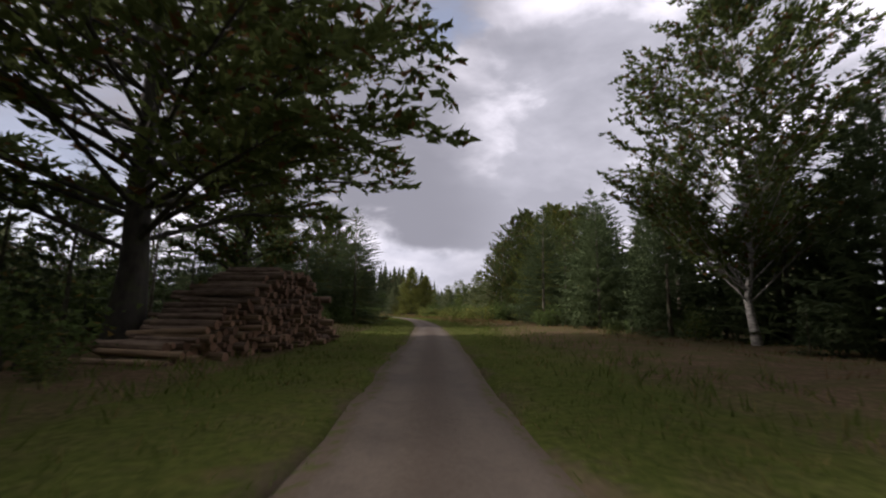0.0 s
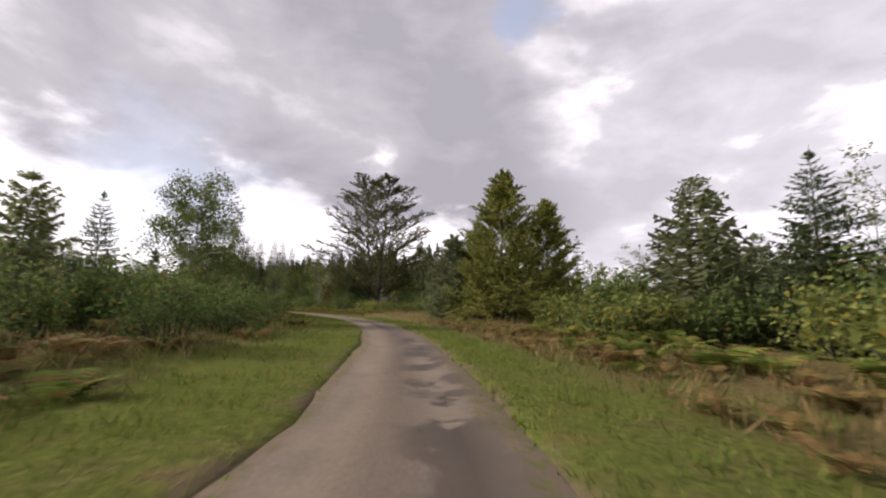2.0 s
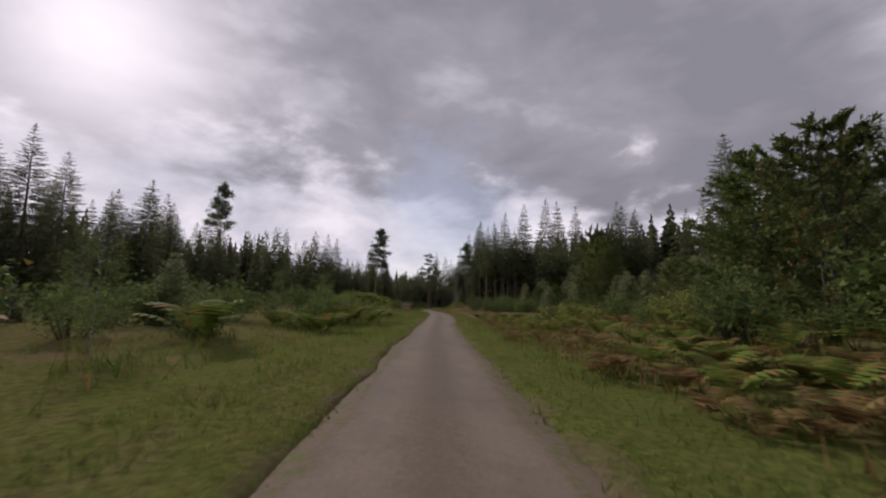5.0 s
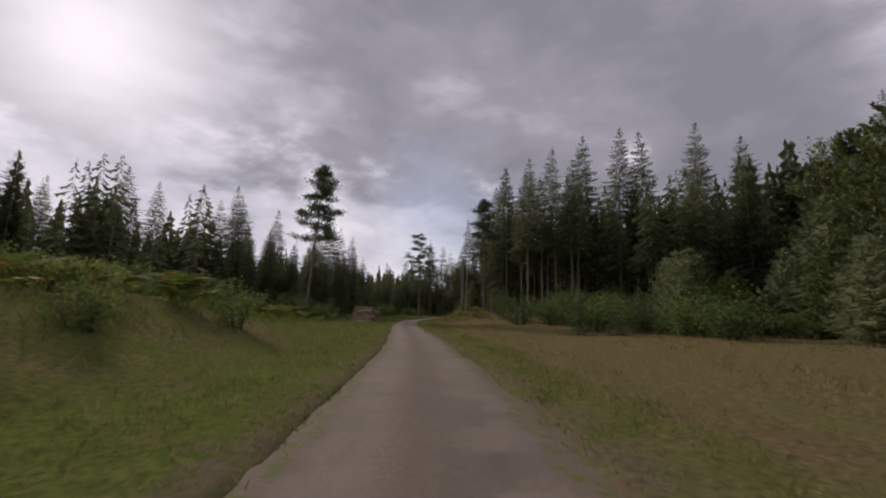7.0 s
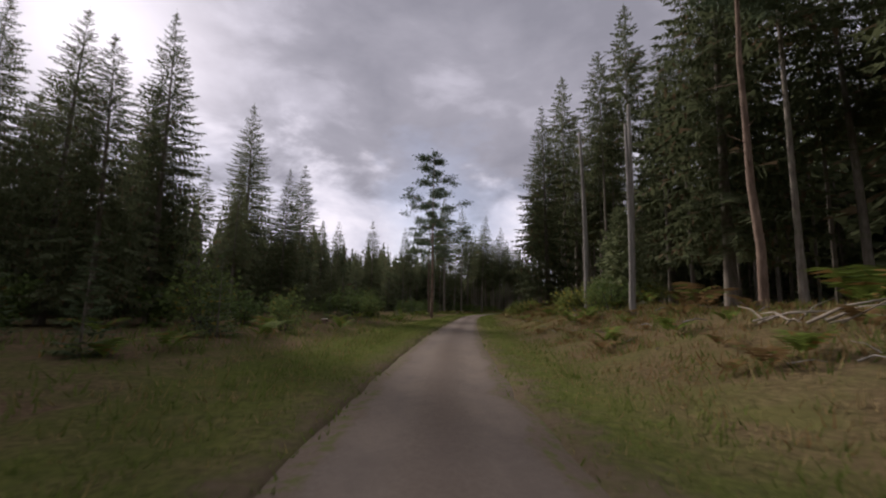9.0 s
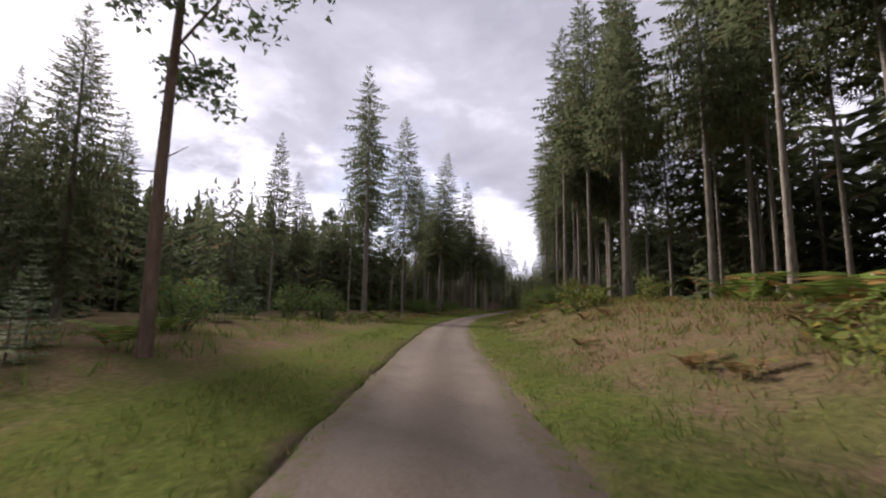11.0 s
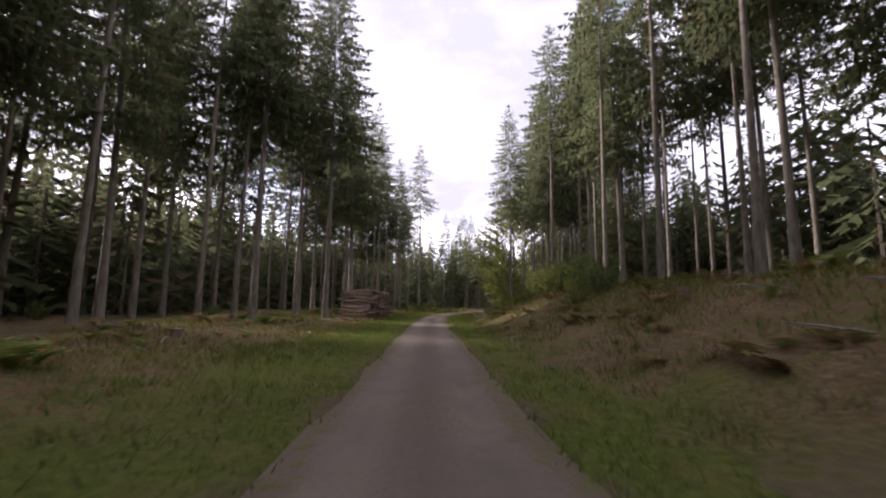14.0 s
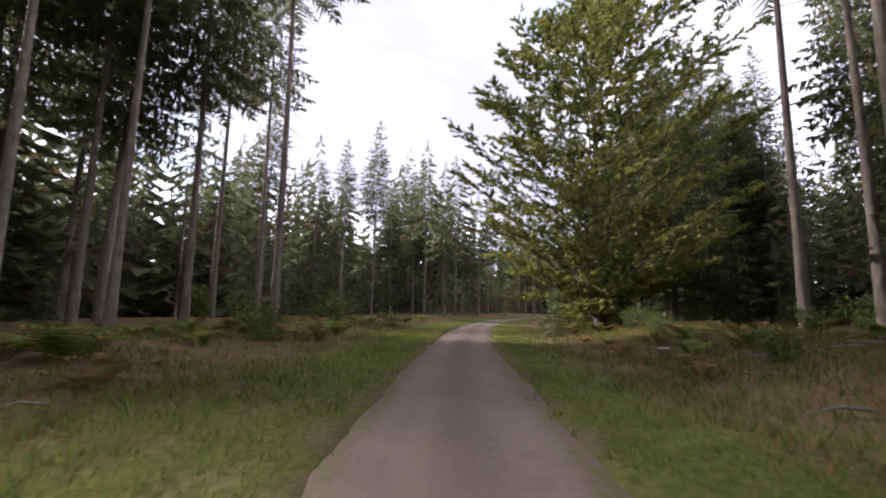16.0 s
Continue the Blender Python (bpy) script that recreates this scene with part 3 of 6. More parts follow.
def conifer(seed, height, bare, radius, whorls, per, needles, bark, trunk_radius, droop=0.35, shape=0.8, ragged=0.25, twig=0.42, stubs=10, hang=0.5, thin=0.16, fine_twigs=6):
    """Trunk and crown of a spruce: whorls of drooping branches with rows of twigs."""
    rng = np.random.default_rng(seed)
    lean = rng.normal(0, 0.012 * height, 2)
    levels = np.linspace(0, 1, 9)
    spine = np.stack([lean[0] * levels ** 2, lean[1] * levels ** 2, levels * height], 1)
    radii = trunk_radius * (1 - 0.97 * levels ** 1.15)
    radii[0] *= 1.3
    dead = []
    for _ in range(stubs):
        z = rng.uniform(0.12, max(0.2, bare / height + 0.12)) * height
        a, length = rng.uniform(0, 2 * math.pi), rng.uniform(0.3, 1.3)
        p = np.array([0, 0, z])
        q = p + length * np.array([math.cos(a), math.sin(a), rng.uniform(-0.35, 0.1)])
        dead.append(([p, q], (0.022, 0.005), 3))
    trunk = stem_mesh("trunk", spine, radii, 8, bark, dead)
    tris = []
    for i in range(whorls):
        f = min(0.985, max(0.0, (i + rng.uniform(-0.3, 0.3)) / (whorls - 1)))
        z = bare + (height - bare) * f
        reach = radius * (1 - f) ** shape * (0.55 + 0.45 * min(1, (f + 0.10) / 0.22)) + 0.12
        for b in range(per if f < 0.85 else max(4, per - 2)):
            a = 2 * math.pi * (b + rng.uniform(-0.35, 0.35)) / per + i * 2.4
            length = reach * rng.uniform(1 - ragged, 1 + ragged)
            if rng.random() < thin and f < 0.8:
                continue
            m = fine_twigs if length > 1.2 else max(4, fine_twigs - 3)
            s = np.linspace(0.12, 1, m + 1)
            up = 0.28 * f + rng.normal(0, 0.06)
            out = np.array([math.cos(a), math.sin(a), 0.0])
            cross = np.array([-math.sin(a), math.cos(a), 0.0])
            base = np.array([lean[0] * (z / height) ** 2, lean[1] * (z / height) ** 2, z])
            rib = base + length * (s[:, None] * out + ((up * s - droop * (1 - 0.55 * f) * s ** 1.6 + 0.12 * s ** 3)[:, None]) * np.array([0, 0, 1.0]))
            for j in range(m):
                p, q = rib[j], rib[j + 1]
                wide = twig * length * (6 / fine_twigs) ** 0.4 * (0.35 + 0.75 * math.sin(math.pi * min(1, (j + 0.8) / (m + 0.2)))) * 0.62
                for sign in (-1, 1):
                    w = wide * rng.uniform(0.6, 1.3)
                    r = p + rng.uniform(0, 0.35) * (q - p)
                    tip = r + sign * cross * w + out * w * rng.uniform(0.3, 0.9) + np.array([0, 0, -w * rng.uniform(0.05, hang)])
                    tris.append((r, r + 0.8 * (q - p), tip))
                if hang > 0.2 and (j + b) % 2:
                    tip = 0.5 * (p + q) + cross * rng.normal(0, 0.12) + np.array([0, 0, -wide * rng.uniform(0.4, 1.0) * (0.5 + hang)])
                    tris.append((p, q, tip))
            tris.append((rib[-2] + cross * 0.07 * length, rib[-2] - cross * 0.07 * length, rib[-1] + out * 0.10 * length))
    for k in range(10):
        a = rng.uniform(0, 6.28)
        z = height * (0.955 + 0.045 * k / 10)
        p = np.array([lean[0], lean[1], z])
        o = np.array([math.cos(a), math.sin(a), 0.5]) * (0.35 - 0.02 * k)
        tris.append((p, p + (0, 0, 0.16), p + o))
    tris.append((spine[-1] + (0.03, 0, -0.3), spine[-1] - (0.03, 0, 0.3), spine[-1] + (0, 0, 0.45)))
    return trunk, soup("crown", np.array(tris), needles)


def pine(seed, height, bare, radius, needles, bark, trunk_radius, limbs=15, clumps=5, count=24, crook=0.03, size=0.50, pad=None):
    """Trunk with a few crooked limbs that carry flat pads of needles."""
    rng = np.random.default_rng(seed)
    levels = np.linspace(0, 1, 9)
    wobble = np.cumsum(rng.normal(0, crook * height / 9, (9, 2)), axis=0)
    wobble[0] = 0
    spine = np.column_stack([wobble, levels * height])
    twigs, centres = [], []
    for i in range(limbs):
        f = (i + rng.random()) / limbs
        z = bare + (height - bare) * f * 0.97
        root = np.array([np.interp(z, spine[:, 2], spine[:, 0]), np.interp(z, spine[:, 2], spine[:, 1]), z])
        a = i * 2.4 + rng.normal(0, 0.5)
        length = radius * (1 - 0.72 * f) * rng.uniform(0.55, 1.2)
        end = root + length * np.array([math.cos(a), math.sin(a), rng.uniform(-0.12, 0.45)])
        bend = 0.5 * (root + end) + np.array([0, 0, rng.uniform(-0.15, 0.2) * length])
        twigs.append(([root, bend, end], (trunk_radius * 0.28, trunk_radius * 0.16, 0.02), 4))
        for _ in range(clumps):
            u = rng.uniform(0.45, 1.08)
            p = (1 - u) ** 2 * root + 2 * u * (1 - u) * bend + u * u * end + rng.normal(0, 0.16 * length + 0.1, 3) * (1, 1, 0.5)
            if radius > 2.5:
                twigs.append(([0.7 * bend + 0.3 * end, p], (0.025, 0.008), 3))
            centres += [p] * count
    centres += [spine[-1]] * (count * 2)
    for _ in range(6):
        z = rng.uniform(0.45, 0.95) * bare
        a = rng.uniform(0, 6.28)
        p = np.array([np.interp(z, spine[:, 2], spine[:, 0]), np.interp(z, spine[:, 2], spine[:, 1]), z])
        twigs.append(([p, p + rng.uniform(0.4, 1.4) * np.array([math.cos(a), math.sin(a), 0.1])], (0.03, 0.008), 3))
    trunk = stem_mesh("trunk", spine, trunk_radius * (1 - 0.85 * levels), 9, bark, twigs)
    pad = pad or 0.10 * radius + 0.12
    return trunk, soup("crown", leaf_cloud(rng, np.array(centres), (pad, pad, pad * (0.55 if radius > 2.5 else 0.6)), size, 0.7), needles)


def broadleaf(seed, height, bare, radius, leaves, bark, trunk_radius, limbs=14, count=5200, size=0.36, stems=1, layered=0.5, top=0.9, ground_skirt=False, twiglets=7):
    """Trunk (or several stems), limbs, branches and loose layers of leaf sprays with gaps between."""
    rng = np.random.default_rng(seed)
    verts_parts, tips = [], []
    main = None
    for stem in range(stems):
        levels = np.linspace(0, 1, 8)
        away = rng.normal(0, 0.10 * height, 2) if stems > 1 else rng.normal(0, 0.02 * height, 2)
        grow = height * (rng.uniform(0.72, 1.0) if stem else 1.0)
        spine = np.column_stack([away[0] * levels ** 1.3, away[1] * levels ** 1.3, levels * grow * top])
        spine[1:-1, :2] += rng.normal(0, 0.012 * height, (6, 2))
        thick = trunk_radius * (1 - 0.9 * levels) * (1 if stem == 0 else 0.75)
        thick[0] *= 1.3
        if main is None:
            main = (spine, thick)
        else:
            verts_parts.append((spine, thick, 7))
        share = limbs // stems
        for i in range(share):
            f = (i + rng.random()) / share
            z = bare + (grow * top - bare) * f
            root = np.array([np.interp(z, spine[:, 2], spine[:, k]) for k in range(3)])
            a = i * 2.4 + rng.normal(0, 0.6) + stem
            reach = radius * math.sqrt(max(0.05, 1 - ((f - 0.28) / 0.80) ** 2)) * rng.uniform(0.72, 1.12)
            end = root + np.array([math.cos(a) * reach, math.sin(a) * reach, reach * rng.uniform(0.05, 0.55) + (grow * (1 - top)) * f])
            bend = 0.5 * (root + end) + np.array([0, 0, 0.13 * reach])
            r = trunk_radius * 0.30 * (1 - 0.6 * f)
            verts_parts.append(([root, 0.5 * (root + bend), bend, end], (r, r * 0.75, r * 0.5, 0.015), 4))
            for _ in range(twiglets):
                u = rng.uniform(0.35, 1.05)
                p = (1 - u) * bend + u * end if u > 0.6 else root + (bend - root) * (u / 0.6)
                b = a + rng.normal(0, 0.9)
                q = p + rng.uniform(0.18, 0.42) * reach * np.array([math.cos(b), math.sin(b), rng.uniform(-0.25, 0.4)])
                verts_parts.append(([p, q], (0.28 * r, 0.008), 3))
                tips.append((p, q))
    verts, faces = [], []
    tube(main[0], main[1], 10, verts, faces)
    for p, r, s in verts_parts:
        tube(p, r, s, verts, faces)
    trunk = mesh_of("trunk", verts, faces, [bark], smooth=True)
    pick = rng.integers(0, len(tips), count)
    a, b = np.array([t[0] for t in tips])[pick], np.array([t[1] for t in tips])[pick]
    u = rng.beta(2.2, 1.2, count)[:, None] * 1.12
    centres = a * (1 - u) + b * u
    if ground_skirt:
        low = rng.random(count) < 0.25
        centres[low, 2] *= rng.uniform(0.1, 0.8, low.sum())
    pad = 0.055 * radius + 0.10
    return trunk, soup("crown", leaf_cloud(rng, centres, (pad, pad, pad * layered), size, 0.45), leaves)


def shoots_of(rng, bases, ways, lengths, per, size, droop=0.15):
    """Leaves set along shoots: pointed, and turned forward and to both sides of the shoot."""
    count = len(bases)
    parts = []
    for k in range(per):
        along = ((k + rng.random(count)) / per)[:, None]
        place = bases + ways * lengths[:, None] * along + np.array([0, 0, -1.0]) * droop * lengths[:, None] * along ** 2
        flat_side = np.stack([-ways[:, 1], ways[:, 0], np.zeros(count)], 1)
        flat_side /= np.linalg.norm(flat_side, axis=1)[:, None] + 1e-6
        sign = rng.choice([-1.0, 1.0], count)[:, None] * rng.uniform(0.2, 1.2, count)[:, None]
        point = ways + sign * flat_side + rng.normal(0, 0.38, (count, 3))
        point /= np.linalg.norm(point, axis=1)[:, None] + 1e-6
        broad = np.cross(point, np.array([0, 0, 0.8]) + rng.normal(0, 0.9, (count, 3)))
        broad /= np.linalg.norm(broad, axis=1)[:, None] + 1e-6
        s = size * rng.uniform(0.65, 1.3, count)[:, None]
        parts.append(np.stack([place - 0.30 * s * broad, place + 0.30 * s * broad, place + s * point], 1))
    return np.concatenate(parts)


def turned(way, angle, lift):
    """A direction swung sideways by an angle and lifted."""
    c, d = math.cos(angle), math.sin(angle)
    w = np.array([way[0] * c - way[1] * d, way[0] * d + way[1] * c, way[2] + lift])
    return w / (np.linalg.norm(w) + 1e-9)


def sprayed_tree(seed, height, outline, leaves, bark, trunk_radius, stems=1, apart=0.0, limbs=60, branches=9, shoots=6, per=6, leaf=0.2, climb=0.5, low=0.1, reach=0.5, droop=0.15, uneven=0.2, offset=(0.0, 0.0)):
    """A broadleaf tree: stems, limbs that end on an outline (share of the height, radius), side branches, and shoots that carry the leaves."""
    rng = np.random.default_rng(seed)
    tall, wide = [p for p, _ in outline], [r for _, r in outline]
    parts, bases, ways, lengths = [], [], [], []
    main = None
    for stem in range(stems):
        levels = np.linspace(0, 1, 9)
        a = 2.1 * stem + 0.4
        foot = apart * np.array([math.cos(a), math.sin(a)]) * (stems > 1)
        lean = np.array(offset) * 0.6 + foot * 1.4 + rng.normal(0, 0.015 * height, 2)
        grow = height * (1.0 if stem == 0 else rng.uniform(0.82, 0.97)) * 0.93
        spine = np.column_stack([foot[0] + lean[0] * levels ** 1.4, foot[1] + lean[1] * levels ** 1.4, levels * grow])
        spine[1:-1, :2] += rng.normal(0, 0.006 * height, (7, 2))
        thick = trunk_radius * (1 - 0.92 * levels ** 0.9) * (1 if stem == 0 else 0.8)
        thick[0] *= 1.35
        if main is None:
            main = (spine, thick)
        else:
            parts.append((spine, thick, 8))
        share = limbs // stems
        for i in range(share):
            f = (i + rng.random()) / share
            a = i * 2.4 + rng.normal(0, 0.4) + 1.3 * stem
            end_z = height * (low + (0.985 - low) * f)
            r = np.interp(end_z / height, tall, wide) * rng.uniform(1 - uneven, 1 + 0.6 * uneven)
            root_z = min(max(end_z - climb * r, 0.35 * low * height + 0.2), grow * 0.97)
            root = np.array([np.interp(root_z, spine[:, 2], spine[:, k]) for k in range(3)])
            end = np.array([offset[0] * f + r * math.cos(a), offset[1] * f + r * math.sin(a), end_z])
            span = np.linalg.norm(end - root)
            bend = 0.5 * (root + end) + np.array([0, 0, 0.10 * span]) + rng.normal(0, 0.05 * span, 3)
            b = trunk_radius * 0.26 * (1 - 0.65 * f)
            parts.append(([root, 0.25 * root + 0.5 * bend + 0.25 * end, end], (b, b * 0.6, 0.012), 4))
            for j in range(branches):
                u = 0.22 + 0.80 * (j + rng.random()) / branches
                place = (1 - u) ** 2 * root + 2 * u * (1 - u) * bend + u * u * end
                way = 2 * (1 - u) * (bend - root) + 2 * u * (end - bend)
                way = turned(way / (np.linalg.norm(way) + 1e-9), (1 if j % 2 else -1) * rng.uniform(0.35, 1.15) * (0.3 if j == branches - 1 else 1), rng.normal(0.04, 0.16))
                long = reach * (0.20 + 0.34 * (1 - u)) * r * rng.uniform(0.7, 1.35) + 0.30
                if long > 0.7:
                    parts.append(([place, place + long * way], (0.3 * b * (1.2 - u) + 0.004, 0.004), 3))
                for k in range(shoots):
                    v = (k + rng.random()) / shoots
                    bases.append(place + v * long * way)
                    ways.append(turned(way, (1 if k % 2 else -1) * rng.uniform(0.2, 1.0), rng.normal(0, 0.22)))
                    lengths.append(rng.uniform(0.6, 1.25) * (1.6 * leaf + 0.16 * long))
    verts, faces = [], []
    tube(main[0], main[1], 11, verts, faces)
    for p, r, s in parts:
        tube(p, r, s, verts, faces)
    trunk = mesh_of("trunk", verts, faces, [bark], smooth=True)
    tris = shoots_of(rng, np.array(bases), np.array(ways), np.array(lengths), per, leaf, droop)
    tris[:, :, 2] = np.maximum(tris[:, :, 2], 0.05)
    return trunk, soup("crown", tris, leaves)


def bush(seed, height, radius, leaves, count=900, size=0.16, stems=9, bark=None):
    rng = np.random.default_rng(seed)
    parts, centres = [], []
    for i in range(stems):
        a, out = rng.uniform(0, 6.28), radius * rng.uniform(0.15, 0.95)
        tall = height * rng.uniform(0.55, 1.0) * (1 - 0.35 * (out / radius) ** 2)
        root = np.array([0.25 * out * math.cos(a), 0.25 * out * math.sin(a), 0])
        end = np.array([out * math.cos(a), out * math.sin(a), tall])
        bend = 0.5 * (root + end) + np.array([0.1 * out * math.sin(a), 0, 0.1 * tall])
        parts.append(([root, bend, end], (0.022 + 0.008 * height, 0.015, 0.004), 4))
        for _ in range(count // stems):
            u = rng.beta(1.8, 1.1) * 1.05
            centres.append((1 - u) ** 2 * root + 2 * u * (1 - u) * bend + u * u * end)
    verts, faces = [], []
    for p, r, s in parts:
        tube(p, r, s, verts, faces)
    centres = np.array(centres)
    cloud = leaf_cloud(rng, centres, (0.19 * radius, 0.19 * radius, 0.11 * height), size, 0.6)
    cloud[:, :, 2] = np.maximum(cloud[:, :, 2], 0.02)
    return mesh_of("stem", verts, faces, [bark or BEECH_BARK], smooth=True), soup("foliage", cloud, leaves)


def fern(seed, height, fronds, leaves):
    """A clump of arching fronds with paired leaflets."""
    rng = np.random.default_rng(seed)
    tris = []
    for i in range(fronds):
        a = 2 * math.pi * i / fronds + rng.normal(0, 0.35)
        long = height * rng.uniform(0.8, 1.35)
        arch = rng.uniform(0.45, 0.95)
        out, cross = np.array([math.cos(a), math.sin(a), 0]), np.array([-math.sin(a), math.cos(a), 0])
        s = np.linspace(0, 1, 10)
        rib = long * (s[:, None] * out * arch * (0.5 + 0.5 * s[:, None]) + (s - 0.45 * s ** 2.4)[:, None] * np.array([0, 0, 1.0])) + np.array([rng.normal(0, 0.12), rng.normal(0, 0.12), 0])
        for j in range(2, 9):
            wide = 0.30 * long * math.sin(math.pi * (j - 1) / 9.5) ** 0.7
            for sign in (-1, 1):
                tip = rib[j] + sign * cross * wide + (rib[j + 1] - rib[j]) * 0.8 - np.array([0, 0, 0.12 * wide])
                tris.append((rib[j], rib[j + 1], tip))
        tris.append((rib[0] + cross * 0.012, rib[0] - cross * 0.012, rib[5]))
        tris.append((rib[4] + cross * 0.01, rib[4] - cross * 0.01, rib[9]))
    return soup("fern_clump", np.array(tris), leaves)


# ---- plants: kinds, each built once and then copied ----


def ground_at(x, y):
    return float(ground_height(np.array([[x, y]]))[0])


class Kind:
    """Several grown shapes of one sort of plant; plant() puts the next one down."""

    def __init__(self, name, label, category, group, makers, tall, parts=("trunk", "crown")):
        self.name, self.label, self.category, self.group, self.makers, self.tall, self.parts = name, label, category, group, makers, tall, parts
        self.firsts = [None] * len(makers)
        self.count = 0

    def plant(self, x, y, height=None, wide=1.0, which=None, turn=None, label="", sink=0.15, z=None, lean=(0, 0)):
        k = self.count % len(self.makers) if which is None else which
        self.count += 1
        scale = 1.0 if height is None else height / self.tall[k]
        if self.category == "shrub":
            scale = min(scale, 1.45)
        turn = (self.count * 137.5) % 360 if turn is None else turn
        m = pose(x, y, (ground_at(x, y) if z is None else z) - sink, lean[0], lean[1], 0) @ pose(0, 0, 0, 0, 0, turn) @ Matrix.Diagonal((scale * wide, scale * wide, scale, 1))
        if self.firsts[k] is None:
            made = self.makers[k]()
            if isinstance(made, tuple):
                root = new(self.name)
                for part_name, me in zip(self.parts, made):
                    new(part_name, me).parent = root
            else:
                root = new(self.name, made)
            self.firsts[k] = root
            tagged(root, label or self.label, self.category, self.group)
            root.matrix_basis = m
            return root
        first = self.firsts[k]
        ob = copy_thing(first, Matrix.Identity(4))
        ob.matrix_basis = m
        return tagged(ob, label or self.label)


spruce = Kind("spruce_tree", "tall dark spruce with a bare pale lower trunk", "tree", "spruces of the forest", [
    lambda: conifer(11, 24, 10.5, 2.7, 32, 8, SPRUCE_NEEDLES, SPRUCE_BARK, 0.18, shape=0.72, twig=0.46, thin=0.10, hang=0.7, fine_twigs=8),
    lambda: conifer(12, 25, 12.5, 2.5, 29, 8, SPRUCE_NEEDLES, SPRUCE_BARK, 0.17, shape=0.66, ragged=0.35, twig=0.46, thin=0.14, hang=0.7, fine_twigs=8),
    lambda: conifer(13, 23, 8.5, 3.0, 36, 9, SPRUCE_NEEDLES, SPRUCE_BARK, 0.19, shape=0.75, droop=0.45, twig=0.40, thin=0.08, hang=0.8, fine_twigs=13),
    lambda: conifer(14, 26, 14.0, 2.5, 27, 8, SPRUCE_NEEDLES, SPRUCE_BARK, 0.16, shape=0.64, ragged=0.4, twig=0.46, thin=0.18, hang=0.7, fine_twigs=8),
], (24, 25, 23, 26))
edge_spruce = Kind("spruce_tree", "tall spruce with a bare trunk beside the road", "tree", "spruces beside the road", [
    lambda: conifer(15, 25, 11.0, 2.9, 33, 9, SPRUCE_NEEDLES, SPRUCE_BARK, 0.165, shape=0.7, droop=0.5, twig=0.42, thin=0.08, hang=0.85, fine_twigs=13, stubs=18),
    lambda: conifer(16, 26, 13.5, 2.7, 30, 9, SPRUCE_NEEDLES, SPRUCE_BARK, 0.150, shape=0.66, ragged=0.35, droop=0.45, twig=0.42, thin=0.12, hang=0.85, fine_twigs=13, stubs=20),
    lambda: conifer(17, 27, 15.0, 2.5, 27, 8, SPRUCE_NEEDLES, SPRUCE_BARK, 0.175, shape=0.62, ragged=0.42, droop=0.5, twig=0.44, thin=0.16, hang=0.85, fine_twigs=13, stubs=16),
], (25, 26, 27))
roadside_spruce = Kind("young_spruce", "thick dark young spruce beside the road", "tree", "young spruces by the road", [
    lambda: conifer(38, 9, 0.15, 2.7, 42, 15, YOUNG_NEEDLES, SPRUCE_BARK, 0.12, droop=0.2, shape=0.8, ragged=0.3, stubs=0, hang=0.5, twig=0.24, thin=0.02, fine_twigs=22),
], (9,))
full_spruce = Kind("spruce_tree", "dark spruce with branches down to the ground", "tree", "spruces at the forest edge", [
    lambda: conifer(21, 22, 1.6, 3.9, 50, 11, SPRUCE_NEEDLES, SPRUCE_BARK, 0.25, shape=0.78, droop=0.4, stubs=3, fine_twigs=14, twig=0.38, thin=0.04, hang=0.7),
    lambda: conifer(22, 22, 3.0, 3.6, 48, 11, SPRUCE_NEEDLES, SPRUCE_BARK, 0.24, shape=0.72, droop=0.45, stubs=5, ragged=0.32, fine_twigs=14, twig=0.38, thin=0.04, hang=0.7),
], (22, 22))
young_spruce = Kind("young_spruce", "young green spruce with branches down to the grass", "tree", "young spruces by the road", [
    lambda: conifer(31, 9, 0.25, 2.5, 22, 8, YOUNG_NEEDLES, SPRUCE_BARK, 0.12, droop=0.18, shape=0.9, stubs=0, hang=0.3, twig=0.40, thin=0.05),
    lambda: conifer(32, 9, 0.25, 2.3, 20, 8, YOUNG_NEEDLES, SPRUCE_BARK, 0.11, droop=0.10, shape=1.0, ragged=0.35, stubs=0, hang=0.25, twig=0.40, thin=0.06),
], (9, 9))
dense_spruce = Kind("young_spruce", "dense young spruce with branches down to the grass", "tree", "young spruces by the road", [
    lambda: conifer(33, 9, 0.15, 2.7, 30, 12, YOUNG_NEEDLES, SPRUCE_BARK, 0.12, droop=0.2, shape=0.8, ragged=0.3, stubs=0, hang=0.45, twig=0.42, thin=0.03, fine_twigs=9),
    lambda: conifer(34, 9, 0.15, 2.5, 30, 12, YOUNG_NEEDLES, SPRUCE_BARK, 0.12, droop=0.1, shape=0.75, ragged=0.35, stubs=0, hang=0.45, twig=0.42, thin=0.03, fine_twigs=9),
], (9, 9))
thin_spruce = Kind("young_spruce", "thin young spruce with sparse bare branches", "tree", "young spruces by the road", [
    lambda: conifer(35, 8, 0.4, 1.9, 20, 6, YOUNG_NEEDLES, SPRUCE_BARK, 0.09, droop=-0.12, shape=0.9, ragged=0.35, stubs=0, hang=0.1, twig=0.30),
], (8,))
bright_beech = Kind("beech_tree", "broad sunlit yellow-green beech with leaves down to the ground", "tree", "young beeches by the road", [
    lambda: sprayed_tree(36, 12, [(0.0, 2.7), (0.1, 3.8), (0.3, 3.5), (0.55, 2.6), (0.78, 1.5), (0.92, 0.7), (1.0, 0.1)], BRIGHT_LEAVES, BEECH_BARK, 0.15, limbs=150, branches=9, shoots=6, per=8, leaf=0.17, climb=0.9, low=0.03, reach=0.85, uneven=0.36),
], (12,))
